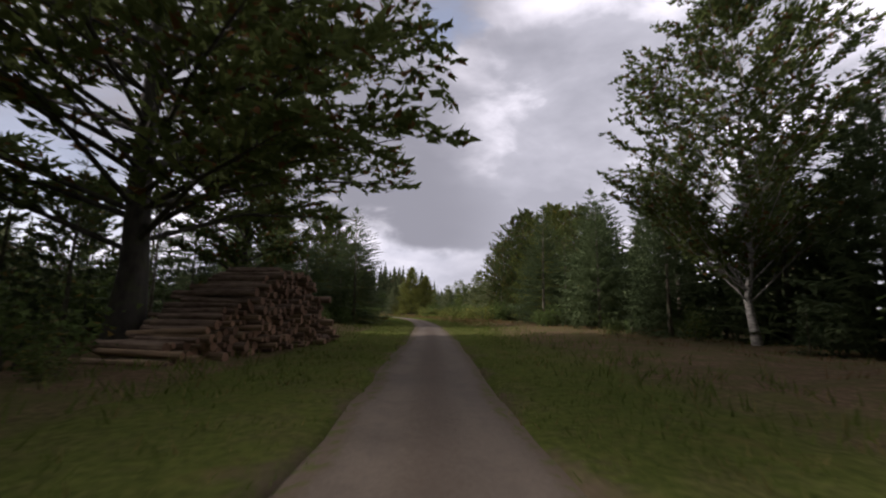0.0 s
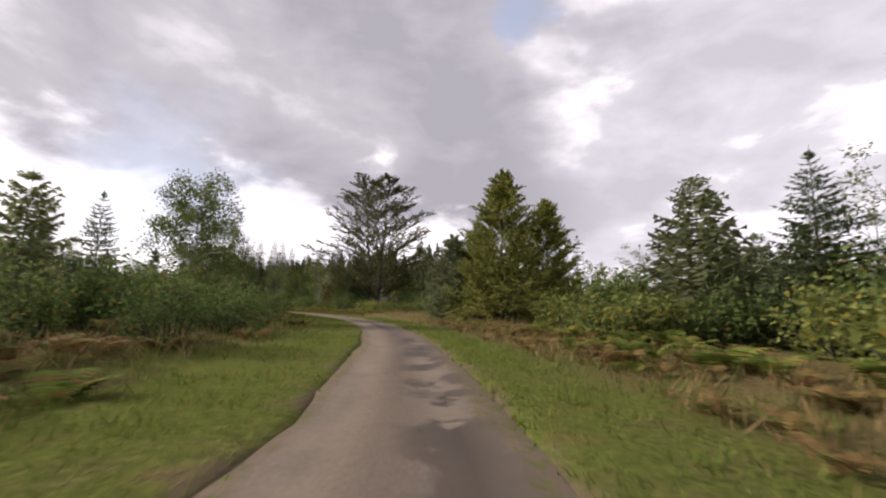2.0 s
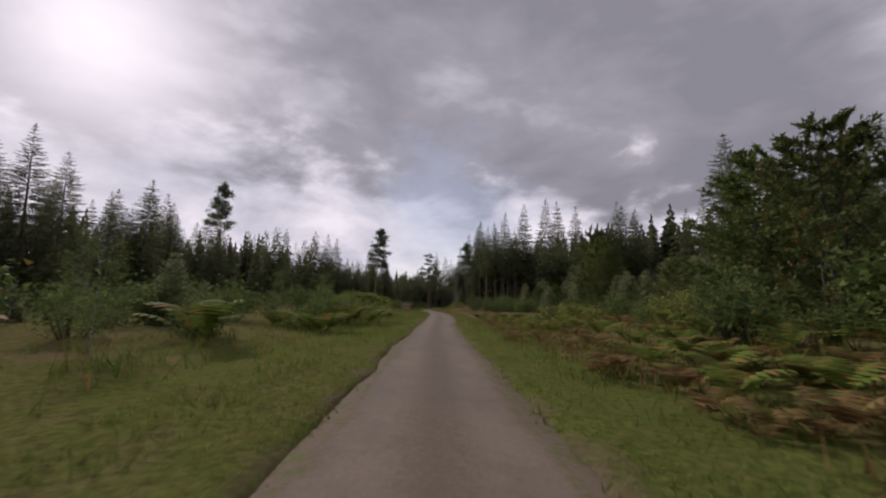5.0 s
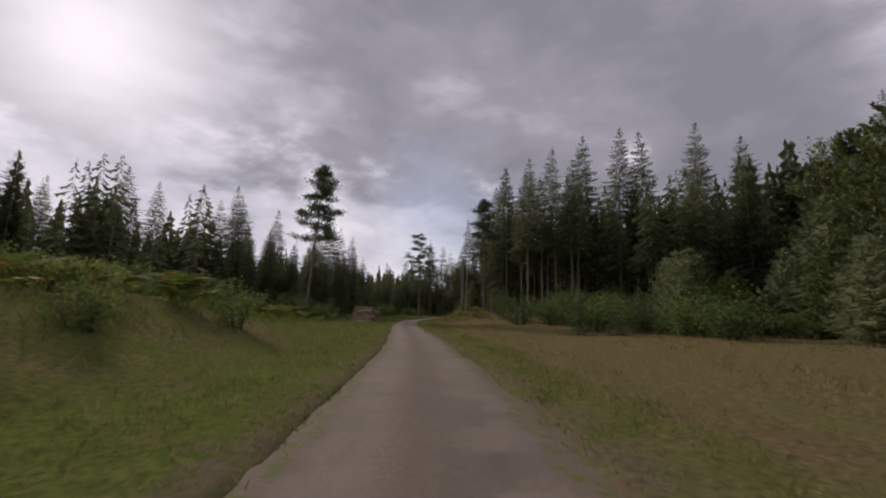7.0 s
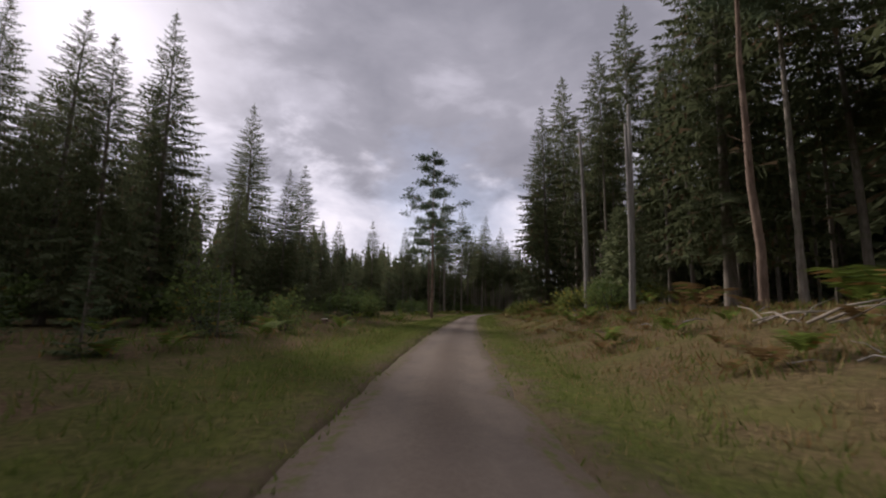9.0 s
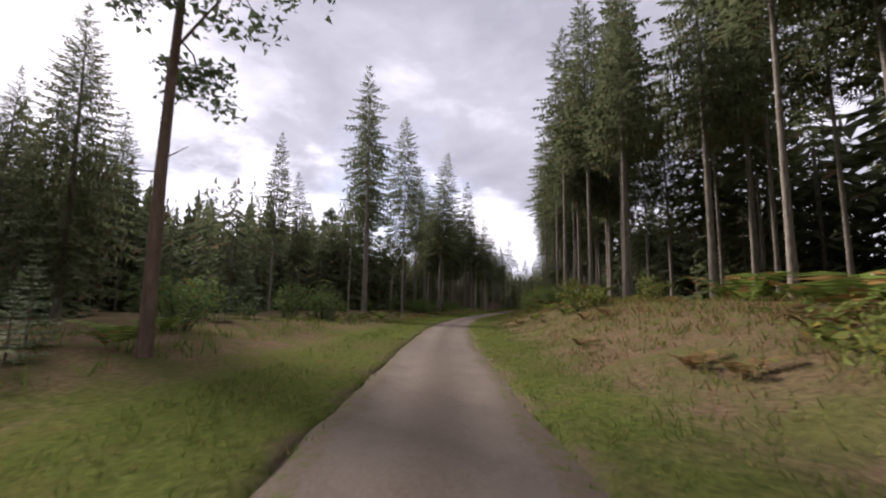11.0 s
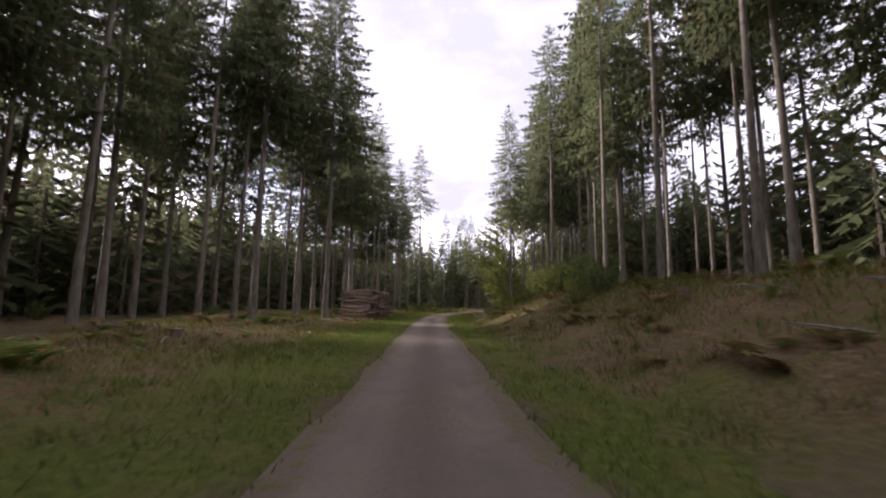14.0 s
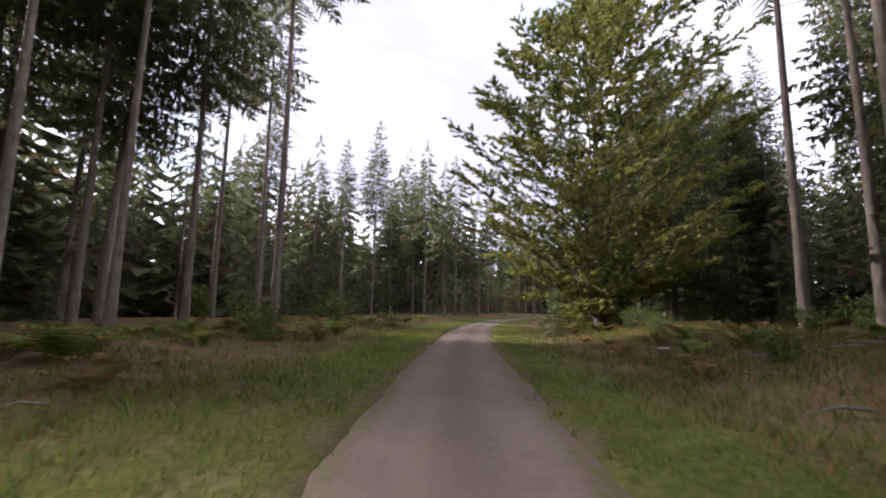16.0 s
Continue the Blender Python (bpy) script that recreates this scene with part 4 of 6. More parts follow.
tall_pine = Kind("pine_tree", "tall pine with a bare trunk and an open crown", "tree", "pines by the road", [
    lambda: pine(41, 20, 9.5, 2.9, PINE_NEEDLES, PINE_BARK, 0.20, limbs=30, clumps=7, count=50, size=0.23, pad=0.33),
    lambda: pine(42, 20, 12.5, 2.8, PINE_NEEDLES, PINE_BARK, 0.18, limbs=22, clumps=7, count=50, size=0.22, pad=0.32),
    lambda: pine(43, 20, 8.0, 4.4, PINE_NEEDLES, PINE_BARK, 0.19, limbs=17, clumps=7, count=60, size=0.22, crook=0.035, pad=0.34),
], (20, 20, 20))
young_pine = Kind("young_pine", "bushy young pine with grey-green needles", "tree", "young pines by the road", [
    lambda: conifer(46, 6, 0.1, 1.9, 21, 11, YOUNG_PINE_NEEDLES, PINE_BARK, 0.09, droop=-0.16, shape=0.6, ragged=0.25, stubs=0, hang=0.3, twig=0.56, thin=0.0, fine_twigs=5),
    lambda: conifer(47, 6, 0.1, 1.7, 20, 11, YOUNG_PINE_NEEDLES, PINE_BARK, 0.08, droop=-0.22, shape=0.55, ragged=0.3, stubs=0, hang=0.3, twig=0.56, thin=0.0, fine_twigs=5),
], (6, 6))
roadside_pine = Kind("young_pine", "bushy young pine with upturned shoots of grey-green needles", "tree", "young pines by the road", [
    lambda: sprayed_tree(48, 7, [(0.0, 1.5), (0.12, 2.2), (0.35, 2.15), (0.6, 1.6), (0.85, 0.85), (1.0, 0.15)], YOUNG_PINE_NEEDLES, PINE_BARK, 0.09, limbs=84, branches=9, shoots=6, per=7, leaf=0.15, reach=0.75, climb=0.75, low=0.05),
], (7,))
birch = Kind("birch_tree", "slender young birch with light green leaves", "tree", "birches by the road", [
    lambda: broadleaf(51, 8, 1.6, 1.8, BIRCH_LEAVES, BIRCH_BARK, 0.07, limbs=22, count=3600, size=0.125, layered=1.1, twiglets=5),
    lambda: broadleaf(52, 8, 1.2, 2.0, BIRCH_LEAVES, BIRCH_BARK, 0.06, limbs=30, count=3600, size=0.125, stems=2, layered=0.9, twiglets=4),
], (8, 8))
dense_birch = Kind("birch_tree", "bushy birch with many small light green leaves", "tree", "birches by the road", [
    lambda: broadleaf(53, 8, 0.6, 1.9, BIRCH_LEAVES, BIRCH_BARK, 0.06, limbs=60, count=17000, size=0.12, stems=3, layered=1.3, twiglets=5),
    lambda: broadleaf(54, 8, 0.5, 2.1, BIRCH_LEAVES, BIRCH_BARK, 0.06, limbs=60, count=17000, size=0.12, stems=3, layered=1.3, twiglets=5),
], (8, 8))
leafy = Kind("broadleaf_tree", "dense leafy tree with green leaves down to the grass", "tree", "broadleaf trees by the road", [
    lambda: sprayed_tree(61, 12, [(0.0, 3.17), (0.15, 4.4), (0.45, 4.05), (0.7, 3.08), (0.88, 1.85), (1.0, 0.35)], BEECH_LEAVES, BEECH_BARK, 0.15, stems=3, apart=0.35, limbs=60, branches=8, shoots=6, per=6, leaf=0.27, reach=0.7, climb=0.8, low=0.06),
    lambda: sprayed_tree(62, 12, [(0.0, 2.88), (0.15, 4.0), (0.45, 3.68), (0.7, 2.8), (0.88, 1.68), (1.0, 0.32)], BUSH_LEAVES, BEECH_BARK, 0.14, stems=3, apart=0.35, limbs=60, branches=8, shoots=6, per=6, leaf=0.27, reach=0.7, climb=0.8, low=0.06),
], (12, 12))
dense_leafy = Kind("broadleaf_tree", "dense bushy tree with olive-green leaves down to the ground", "tree", "broadleaf trees by the road", [
    lambda: sprayed_tree(63, 13, [(0.0, 3.38), (0.15, 4.7), (0.45, 4.32), (0.7, 3.29), (0.88, 1.97), (1.0, 0.38)], LIME_LEAVES, BEECH_BARK, 0.13, stems=4, apart=0.5, limbs=120, branches=10, shoots=6, per=8, leaf=0.19, reach=0.8, climb=1.1, low=0.04),
    lambda: sprayed_tree(64, 13, [(0.0, 3.17), (0.15, 4.4), (0.45, 4.05), (0.7, 3.08), (0.88, 1.85), (1.0, 0.35)], BEECH_LEAVES, BEECH_BARK, 0.13, stems=4, apart=0.5, limbs=120, branches=10, shoots=6, per=8, leaf=0.19, reach=0.8, climb=1.1, low=0.04),
], (13, 13))
shrub = Kind("shrub", "green leafy shrub among the grass", "shrub", "shrubs by the road", [
    lambda: bush(71, 2.2, 1.5, BUSH_LEAVES, 1300, 0.125),
    lambda: bush(72, 1.8, 1.7, BUSH_LEAVES, 1300, 0.125, stems=12),
    lambda: bush(73, 2.6, 1.3, BIRCH_LEAVES, 1300, 0.12),
], (2.2, 1.8, 2.6), ("stem", "foliage"))
lime_shrub = Kind("shrub", "low bright yellow-green shrub", "shrub", "bright shrubs by the road", [
    lambda: bush(75, 1.9, 1.4, LIME_LEAVES, 850, 0.15),
    lambda: bush(76, 1.5, 1.6, LIME_LEAVES, 850, 0.15, stems=12),
], (1.9, 1.5), ("stem", "foliage"))
red_shrub = Kind("shrub", "tall reddish-brown shrub beside a beech", "shrub", "", [lambda: bush(78, 4.0, 2.6, RED_LEAVES, 2400, 0.20, stems=14)], (4.0,), ("stem", "foliage"))
green_fern = Kind("fern", "clump of green bracken", "fern", "bracken by the road", [lambda: fern(81, 0.9, 9, FERN_GREEN), lambda: fern(82, 1.0, 11, FERN_GREEN)], (0.9, 1.0))
brown_fern = Kind("fern", "clump of withered brown bracken", "fern", "bracken by the road", [lambda: fern(84, 0.8, 9, FERN_BROWN), lambda: fern(85, 0.7, 10, FERN_BROWN)], (0.8, 0.7))

taken = []


def beside(kind, t, lateral, height=None, **more):
    x, y = road_place(t, lateral)
    taken.append((x, y))
    return kind.plant(x, y, height, **more)


def spot(kind, x, y, height=None, **more):
    taken.append((x, y))
    return kind.plant(x, y, height, **more)


def free(x, y, gap):
    return all((x - a) ** 2 + (y - b) ** 2 > gap * gap for a, b in taken)


def fill(kinds, t0, t1, near, far, count, low, high, gap, seed, wide=(0.9, 1.15)):
    """Plants scattered beside the road between two stations and two distances (left is negative)."""
    rng = np.random.default_rng(seed)
    placed = tries = 0
    while placed < count and tries < count * 12:
        tries += 1
        x, y = road_place(rng.uniform(t0, t1), near + (far - near) * rng.random())
        if not free(x, y, gap):
            continue
        _, lateral = road_where(np.array([[x, y]]))
        if abs(lateral[0]) < min(abs(near), abs(far)) - 0.5:
            continue
        taken.append((x, y))
        kinds[int(rng.integers(len(kinds)))].plant(x, y, rng.uniform(low, high), wide=rng.uniform(*wide))
        placed += 1

# ---- shaded wood at the start ----
big_beech = Kind("beech_tree", "large old beech with a dark trunk and wide leafy crown", "tree", "", [
    lambda: sprayed_tree(91, 19, [(0.0, 2.4), (0.16, 4.96), (0.34, 7.6), (0.52, 8.0), (0.72, 6.56), (0.88, 4.0), (1.0, 0.8)], BEECH_LEAVES, BEECH_BARK, 0.40, limbs=76, branches=12, shoots=6, per=8, leaf=0.30, climb=0.30, low=0.24, reach=0.6),
], (19,))
slim_beech = Kind("beech_tree", "slim beech with a dark trunk beside stacked logs", "tree", "", [
    lambda: sprayed_tree(92, 17, [(0.0, 1.2), (0.16, 2.6), (0.34, 3.9), (0.52, 4.2), (0.72, 3.5), (0.88, 2.1), (1.0, 0.4)], BEECH_LEAVES, BEECH_BARK, 0.22, limbs=70, branches=10, shoots=6, per=7, leaf=0.25, climb=0.4, low=0.2, reach=0.6),
], (17,))
field_beech = Kind("beech_tree", "wide spreading beech with two dark trunks in the open", "tree", "", [
    lambda: sprayed_tree(93, 22, [(0.0, 2.6), (0.12, 4.6), (0.25, 7.0), (0.38, 8.6), (0.54, 8.5), (0.70, 7.3), (0.84, 5.4), (0.94, 3.4), (1.0, 1.4)], DARK_BEECH_LEAVES, BEECH_BARK, 0.30, stems=2, apart=0.7, limbs=96, branches=12, shoots=7, per=9, leaf=0.225, climb=0.6, low=0.15, reach=0.62, uneven=0.3),
], (22,))
road_maple = Kind("broadleaf_tree", "tall yellow-green broadleaf tree at a road bend", "tree", "", [
    lambda: sprayed_tree(94, 20, [(0.0, 1.92), (0.16, 3.97), (0.34, 6.08), (0.52, 6.4), (0.72, 5.25), (0.88, 3.2), (1.0, 0.64)], LIME_LEAVES, BEECH_BARK, 0.26, limbs=100, branches=12, shoots=6, per=8, leaf=0.25, climb=0.75, low=0.06, reach=0.6),
], (20,))
old_birch = Kind("birch_tree", "tall leaning birch with dark hanging leaves", "tree", "", [
    lambda: sprayed_tree(95, 15, [(0.0, 0.6), (0.25, 2.6), (0.45, 4.4), (0.7, 4.2), (0.88, 2.6), (1.0, 0.4)], BEECH_LEAVES, BIRCH_BARK, 0.14, limbs=72, branches=10, shoots=7, per=7, leaf=0.20, climb=0.9, low=0.26, droop=0.5, reach=0.7),
], (15,))

spot(big_beech, -8.0, 11.6, 19)
spot(slim_beech, -8.9, 20.5, 17, wide=0.85)
# Two copies behind the camera, never seen, added to shade the start.
spot(big_beech, -6.5, -8.0, 19)
spot(big_beech, 7.5, -5.5, 18)
# Added sun blockers outside the view; they shade the beech, logs and grass.
for k, (x, y) in enumerate(((-21.5, 13.0), (-25.0, 17.0), (-23.0, 6.5), (-29.0, 10.5), (-30.0, 21.0), (-20.5, 0.5), (-26.5, -2.0), (-34.5, 25.5), (-36.0, 15.0), (-33.0, 4.0))):
    spot((full_spruce, leafy)[k % 2], x, y, 15.0 + 2.5 * math.sin(2.3 * k))
spot(old_birch, 12.0, 15.5, 15)
spot(dense_spruce, 14.6, 17.0, 9.5, which=0)
spot(dense_spruce, 13.6, 12.2, 8.0, which=1)
spot(dense_spruce, 16.0, 14.0, 11.0, which=0)
spot(dense_spruce, 17.4, 20.8, 11.0, which=1)
spot(roadside_spruce, -6.6, 38.0, 10.5, wide=1.15)
spot(roadside_spruce, -10.2, 35.5, 9.5)
spot(dense_spruce, -13.5, 39.5, 10.5)
spot(young_spruce, -11.0, 30.0, 8.0)
spot(young_spruce, -15.0, 33.0, 9.0)
spot(young_spruce, -9.0, 43.5, 8.0)
spot(young_spruce, -18.0, 28.0, 10.0)
spot(dense_spruce, -15.2, 36.2, 11.0, which=0)
spot(dense_spruce, -17.5, 38.5, 10.0, which=1)
spot(dense_spruce, -20.5, 37.5, 11.0, which=0)
spot(shrub, -11.6, 31.5, 2.4)
spot(shrub, -13.4, 29.0, 2.4)
spot(roadside_spruce, 10.8, 40.3, 11.5)
spot(dense_spruce, 12.8, 33.0, 11.0)
spot(dense_spruce, 11.0, 27.5, 8.5)
spot(dense_spruce, 14.4, 24.3, 11.0)
spot(dense_spruce, 16.5, 30.5, 11.5)
spot(young_spruce, 13.8, 43.0, 9.0)
spot(dense_spruce, 15.5, 37.0, 12.0)
spot(roadside_spruce, 12.2, 21.5, 9.0)
spot(young_spruce, 15.5, 18.5, 11.0)
spot(dense_leafy, 12.6, 69.5, 13.0, which=0)
spot(dense_leafy, 14.0, 62.5, 16.5, which=1)
spot(dense_leafy, 16.8, 56.5, 16.0, which=0)
spot(dense_leafy, 16.5, 70.5, 13.0, which=1)
spot(dense_leafy, 17.5, 49.5, 14.0, which=1)
spot(young_pine, 8.4, 74.0, 8.0, which=0)
spot(young_pine, 11.0, 77.0, 7.5, which=1)
spot(dense_birch, 6.5, 80.5, 6.8, which=0)
spot(dense_birch, 9.2, 84.0, 5.5, which=1)
spot(shrub, 4.6, 83.6, 2.6)
spot(shrub, 5.6, 78.4, 2.5)
spot(shrub, 2.8, 86.6, 2.2)
spot(lime_shrub, 3.4, 82.0, 1.9)
spot(lime_shrub, 2.2, 88.5, 1.8)
spot(young_pine, 3.9, 89.8, 6.7, which=0, wide=1.1)
spot(dense_spruce, 5.8, 86.0, 6.4, which=0)
spot(birch, 8.5, 88.0, 6.5, which=1)
spot(young_pine, -19.2, 82.2, 5.0, which=1)
spot(dense_birch, -23.7, 94.9, 9.2, which=0)
spot(dense_birch, -27.5, 103.7, 8.0, which=1, wide=0.85)
spot(dense_spruce, -27.9, 101.0, 7.4, which=1, wide=0.8)
spot(dense_spruce, -23.4, 88.4, 6.4, which=0, wide=0.8)
spot(birch, -24.9, 106.5, 4.6, which=1)
spot(dense_birch, -31.5, 109.0, 5.5, which=0)
fill([shrub], 2.0, 2.75, -8.0, -13.0, 14, 1.6, 2.8, 1.3, 44)
spot(dense_leafy, -11.4, 48.0, 13.0, which=1, wide=0.8)
spot(full_spruce, -16.5, 47.0, 14.0)
spot(full_spruce, -15.5, 42.5, 12.0)
spot(full_spruce, -20.0, 52.0, 14.0)
spot(dense_spruce, -14.2, 52.5, 8.0)
spot(dense_birch, -13.0, 57.5, 10.0, which=1, wide=1.3)
spot(shrub, -9.5, 61.0, 2.4)
fill([young_spruce, young_spruce, shrub], -0.9, 0.0, -16, -32, 10, 6, 10, 2.6, 1)
fill([young_spruce, young_spruce, shrub], 0.0, 1.2, -16, -32, 16, 3.5, 7, 2.6, 65)
fill([young_spruce, full_spruce], -1.4, 1.0, 18, 34, 26, 9, 14, 2.8, 2)
# Unseen trees beside and behind the start, added to hold off the sun.
fill([leafy, full_spruce, leafy], -1.2, 0.0, -17, -34, 14, 10, 15, 3.4, 3)
fill([leafy, young_spruce], 0.0, 0.75, -17, -34, 10, 6.0, 9.5, 3.0, 64)
# These two rows stand behind the camera, added only for their shade.
fill([leafy, full_spruce], -1.8, -0.35, -7.5, -15, 9, 13, 18, 3.2, 51)
fill([full_spruce, leafy], -1.7, -0.2, 9.5, 18, 10, 12, 17, 3.2, 52)
fill([young_spruce, shrub], 0.25, 1.3, -9.0, -16, 14, 3.0, 7.0, 1.8, 53)
fill([shrub], -0.1, 1.0, -6.0, -8.5, 14, 0.9, 1.7, 1.1, 54)
fill([shrub, young_spruce], 0.0, 1.0, 9.0, 13, 16, 1.0, 2.6, 1.3, 55)
fill([shrub], 0.4, 1.4, -6.5, -9.5, 7, 1.0, 2.4, 1.2, 4)

# ---- sunny clearing with the bend ----
spot(bright_beech, -4.4, 103.5, 11.6, turn=40)
spot(bright_beech, -1.0, 105.8, 9.8, turn=200)
spot(roadside_pine, -8.6, 106.2, 7.0, wide=0.9)
spot(roadside_pine, -6.6, 107.4, 7.8, turn=130)
spot(young_pine, -7.6, 109.5, 5.8, which=1, wide=1.2)
spot(young_spruce, 2.0, 110.0, 7.5)
spot(field_beech, -26.4, 139.2, 23.2, turn=20)
spot(red_shrub, -36.5, 146.0, 5.5)
fill([young_pine, birch, young_spruce, young_pine], 1.5, 2.6, 11, 28, 30, 3.6, 6.6, 2.0, 5)
fill([shrub, lime_shrub, lime_shrub], 1.45, 2.6, 7.5, 11, 20, 1.3, 2.3, 1.0, 6)
fill([green_fern], 1.45, 2.6, 5.4, 9.0, 34, 0.6, 0.9, 0.4, 7)
fill([brown_fern], 1.2, 2.7, 4.2, 7.0, 25, 0.4, 0.6, 0.4, 8)
beside(thin_spruce, 2.05, -13.0, 8.5)
fill([birch, young_pine], 1.3, 3.0, -9, -24, 24, 1.6, 3.6, 1.8, 9)
fill([shrub], 1.5, 3.4, -5.5, -8.0, 24, 1.0, 2.2, 1.0, 10)
fill([green_fern, brown_fern], 1.5, 3.4, -3.8, -6.5, 40, 0.5, 0.9, 0.4, 11)
fill([young_pine, young_spruce, birch, young_pine], 2.8, 4.0, 28, 44, 36, 5.0, 8.0, 2.0, 12)
fill([shrub, young_pine], 3.1, 4.1, 11, 16, 8, 1.6, 3.2, 1.5, 13)
taken.extend([(-23.1, 134.5), (-24.4, 129.8), (-25.6, 130.9), (-23.3, 131.2), (-23.6, 132.8)])
fill([shrub, lime_shrub], 3.6, 4.3, 8.5, 15, 16, 1.2, 2.2, 1.5, 14)
fill([birch, young_pine, young_spruce], 3.0, 4.4, -7, -26, 34, 2.4, 5.0, 1.9, 15)
fill([shrub], 3.3, 4.6, -4.8, -8.0, 26, 1.4, 2.6, 1.0, 16)
spot(young_spruce, -46.4, 129.0, 4.7, which=1, wide=1.7)
spot(birch, -42.1, 152.3, 11.0, which=1, label="slender brownish birch above the scrub")
spot(dense_spruce, -29.3, 136.6, 6.3, which=0, wide=1.0)
spot(tall_pine, -141.2, 176.0, 24.5, which=1, wide=0.8)
spot(shrub, -28.7, 132.4, 3.2)
spot(shrub, -30.5, 135.0, 3.2)
spot(shrub, -20.5, 137.5, 3.2)
spot(leafy, -31.5, 139.8, 6.5, which=1)
spot(leafy, -21.6, 143.0, 6.5, which=0)
spot(leafy, -34.0, 143.0, 5.0, which=0)

# ---- scrub along the straight ----
fill([brown_fern, green_fern, brown_fern], 3.55, 4.3, 4.0, 8, 30, 0.5, 0.75, 0.35, 42)
fill([shrub, lime_shrub, shrub], 4.1, 6.2, 6.5, 11, 40, 1.0, 2.0, 1.2, 17)
fill([green_fern, brown_fern], 6.2, 6.5, 3.8, 8, 6, 0.8, 1.2, 0.4, 18)
fill([leafy, young_pine, birch, leafy], 4.3, 6.2, 13, 32, 36, 4.5, 9.0, 2.8, 19)
fill([shrub, birch, young_pine], 4.4, 6.3, -6, -20, 34, 1.4, 3.4, 1.7, 20)
fill([shrub, green_fern], 4.5, 6.6, -4.5, -8, 30, 0.9, 1.8, 0.9, 21)
fill([shrub, lime_shrub, green_fern], 6.7, 8.2, -5.5, -14, 30, 0.8, 1.8, 0.9, 22)

# ---- tall trees beyond the open ground ----
spot(tall_pine, -142.8, 215.3, 20.8, which=0, lean=(-2, 4))
spot(full_spruce, -161.8, 213.0, 21.5)
spot(spruce, -193.7, 191.4, 23.0)
spot(spruce, -164.4, 198.9, 22.0, which=2)
spot(spruce, -168.5, 203.0, 21.0)
spot(full_spruce, -172.0, 196.0, 20.0)
spot(full_spruce, -155.5, 208.0, 17.0, which=1)
spot(full_spruce, -149.0, 219.5, 12.0)
spot(full_spruce, -145.0, 222.5, 10.0, which=1)
spot(full_spruce, -147.5, 209.5, 12.0, which=0)
spot(full_spruce, -153.0, 222.0, 15.0, which=0)
spot(spruce, -181.0, 190.0, 22.0, which=2)
spot(spruce, -187.0, 200.0, 22.5, which=0)
spot(tall_pine, -162.8, 256.2, 19.8, which=2, turn=150)
spot(tall_pine, -167.5, 260.5, 15.5, which=2, turn=20)
spot(full_spruce, -175.3, 239.3, 24.0, which=0)
spot(full_spruce, -188.0, 232.0, 25.0, which=1)
spot(full_spruce, -189.3, 225.0, 27.0)
spot(full_spruce, -179.6, 248.0, 19.8, which=1)
spot(full_spruce, -204.6, 270.4, 19.0)
spot(full_spruce, -197.0, 262.0, 17.0)
spot(full_spruce, -131.6, 245.6, 25.5, which=1)
spot(tall_pine, -129.5, 237.5, 17.5, which=1)
spot(spruce, -123.1, 245.3, 27.0, which=2)
spot(spruce, -120.1, 252.1, 30.0, which=0)
spot(spruce, -116.0, 257.0, 31.5, which=2)
spot(spruce, -112.5, 259.0, 31.0, which=0)
spot(full_spruce, -138.6, 262.5, 24.5, which=0)
spot(full_spruce, -147.9, 256.5, 20.0, which=0)
spot(young_pine, -135.8, 242.4, 5.2, which=0, wide=0.85)
spot(lime_shrub, -138.5, 243.3, 1.5)
spot(lime_shrub, -137.9, 243.4, 1.7)
spot(shrub, -136.4, 240.3, 1.8)
spot(shrub, -135.0, 239.1, 1.6)
spot(full_spruce, -103.0, 250.0, 27.0)
spot(full_spruce, -96.0, 238.0, 20.0, which=1)
spot(dense_leafy, -88.0, 234.0, 17.0, which=1, wide=0.8)
spot(dense_leafy, -104.0, 240.0, 13.0, which=1, wide=0.8)
spot(birch, -88.6, 225.1, 13.5, which=0)
spot(young_pine, -90.2, 222.8, 9.5, which=0)
spot(leafy, -85.0, 221.4, 16.0, which=0, wide=0.75)
spot(dense_leafy, -82.0, 216.6, 12.5, which=0, wide=0.8)
spot(leafy, -80.3, 212.1, 12.0, which=1)
spot(dense_leafy, -78.0, 208.6, 10.0, which=1)
spot(young_pine, -86.5, 217.5, 8.5, which=0)
spot(young_pine, -84.0, 211.5, 7.0, which=1)
fill([leafy, young_pine, shrub, young_pine], 6.3, 8.5, 24, 30, 34, 4.0, 8.0, 2.0, 23)
fill([full_spruce, spruce, full_spruce], 6.2, 8.8, 32, 50, 26, 15, 24, 3.2, 24)
fill([spruce, full_spruce, spruce], 6.0, 8.6, -50, -66, 26, 15, 22, 3.0, 25)
fill([full_spruce], 6.4, 8.9, -34, -52, 20, 12, 18, 3.4, 59, (1.0, 1.3))
fill([shrub, young_spruce], 7.9, 9.0, 10, 22, 18, 1.4, 4.0, 1.6, 26)
fill([leafy, shrub, young_pine, shrub], 7.5, 8.9, 15, 24, 24, 2.4, 6.0, 1.5, 47)
fill([spruce, edge_spruce], 8.8, 9.6, 15, 24, 8, 18, 21, 3.4, 48)
fill([young_spruce, shrub], 8.5, 9.6, 10.0, 15, 9, 1.4, 3.4, 1.8, 49)
fill([spruce, edge_spruce, spruce], 9.5, 12.5, 9.5, 19, 28, 19, 27, 3.0, 27)
fill([green_fern, brown_fern, lime_shrub], 8.8, 12.6, 5.0, 9.5, 44, 0.8, 1.4, 0.9, 28)
fill([shrub, young_spruce], 8.7, 12.2, -6.5, -12, 34, 1.4, 3.6, 1.7, 29)
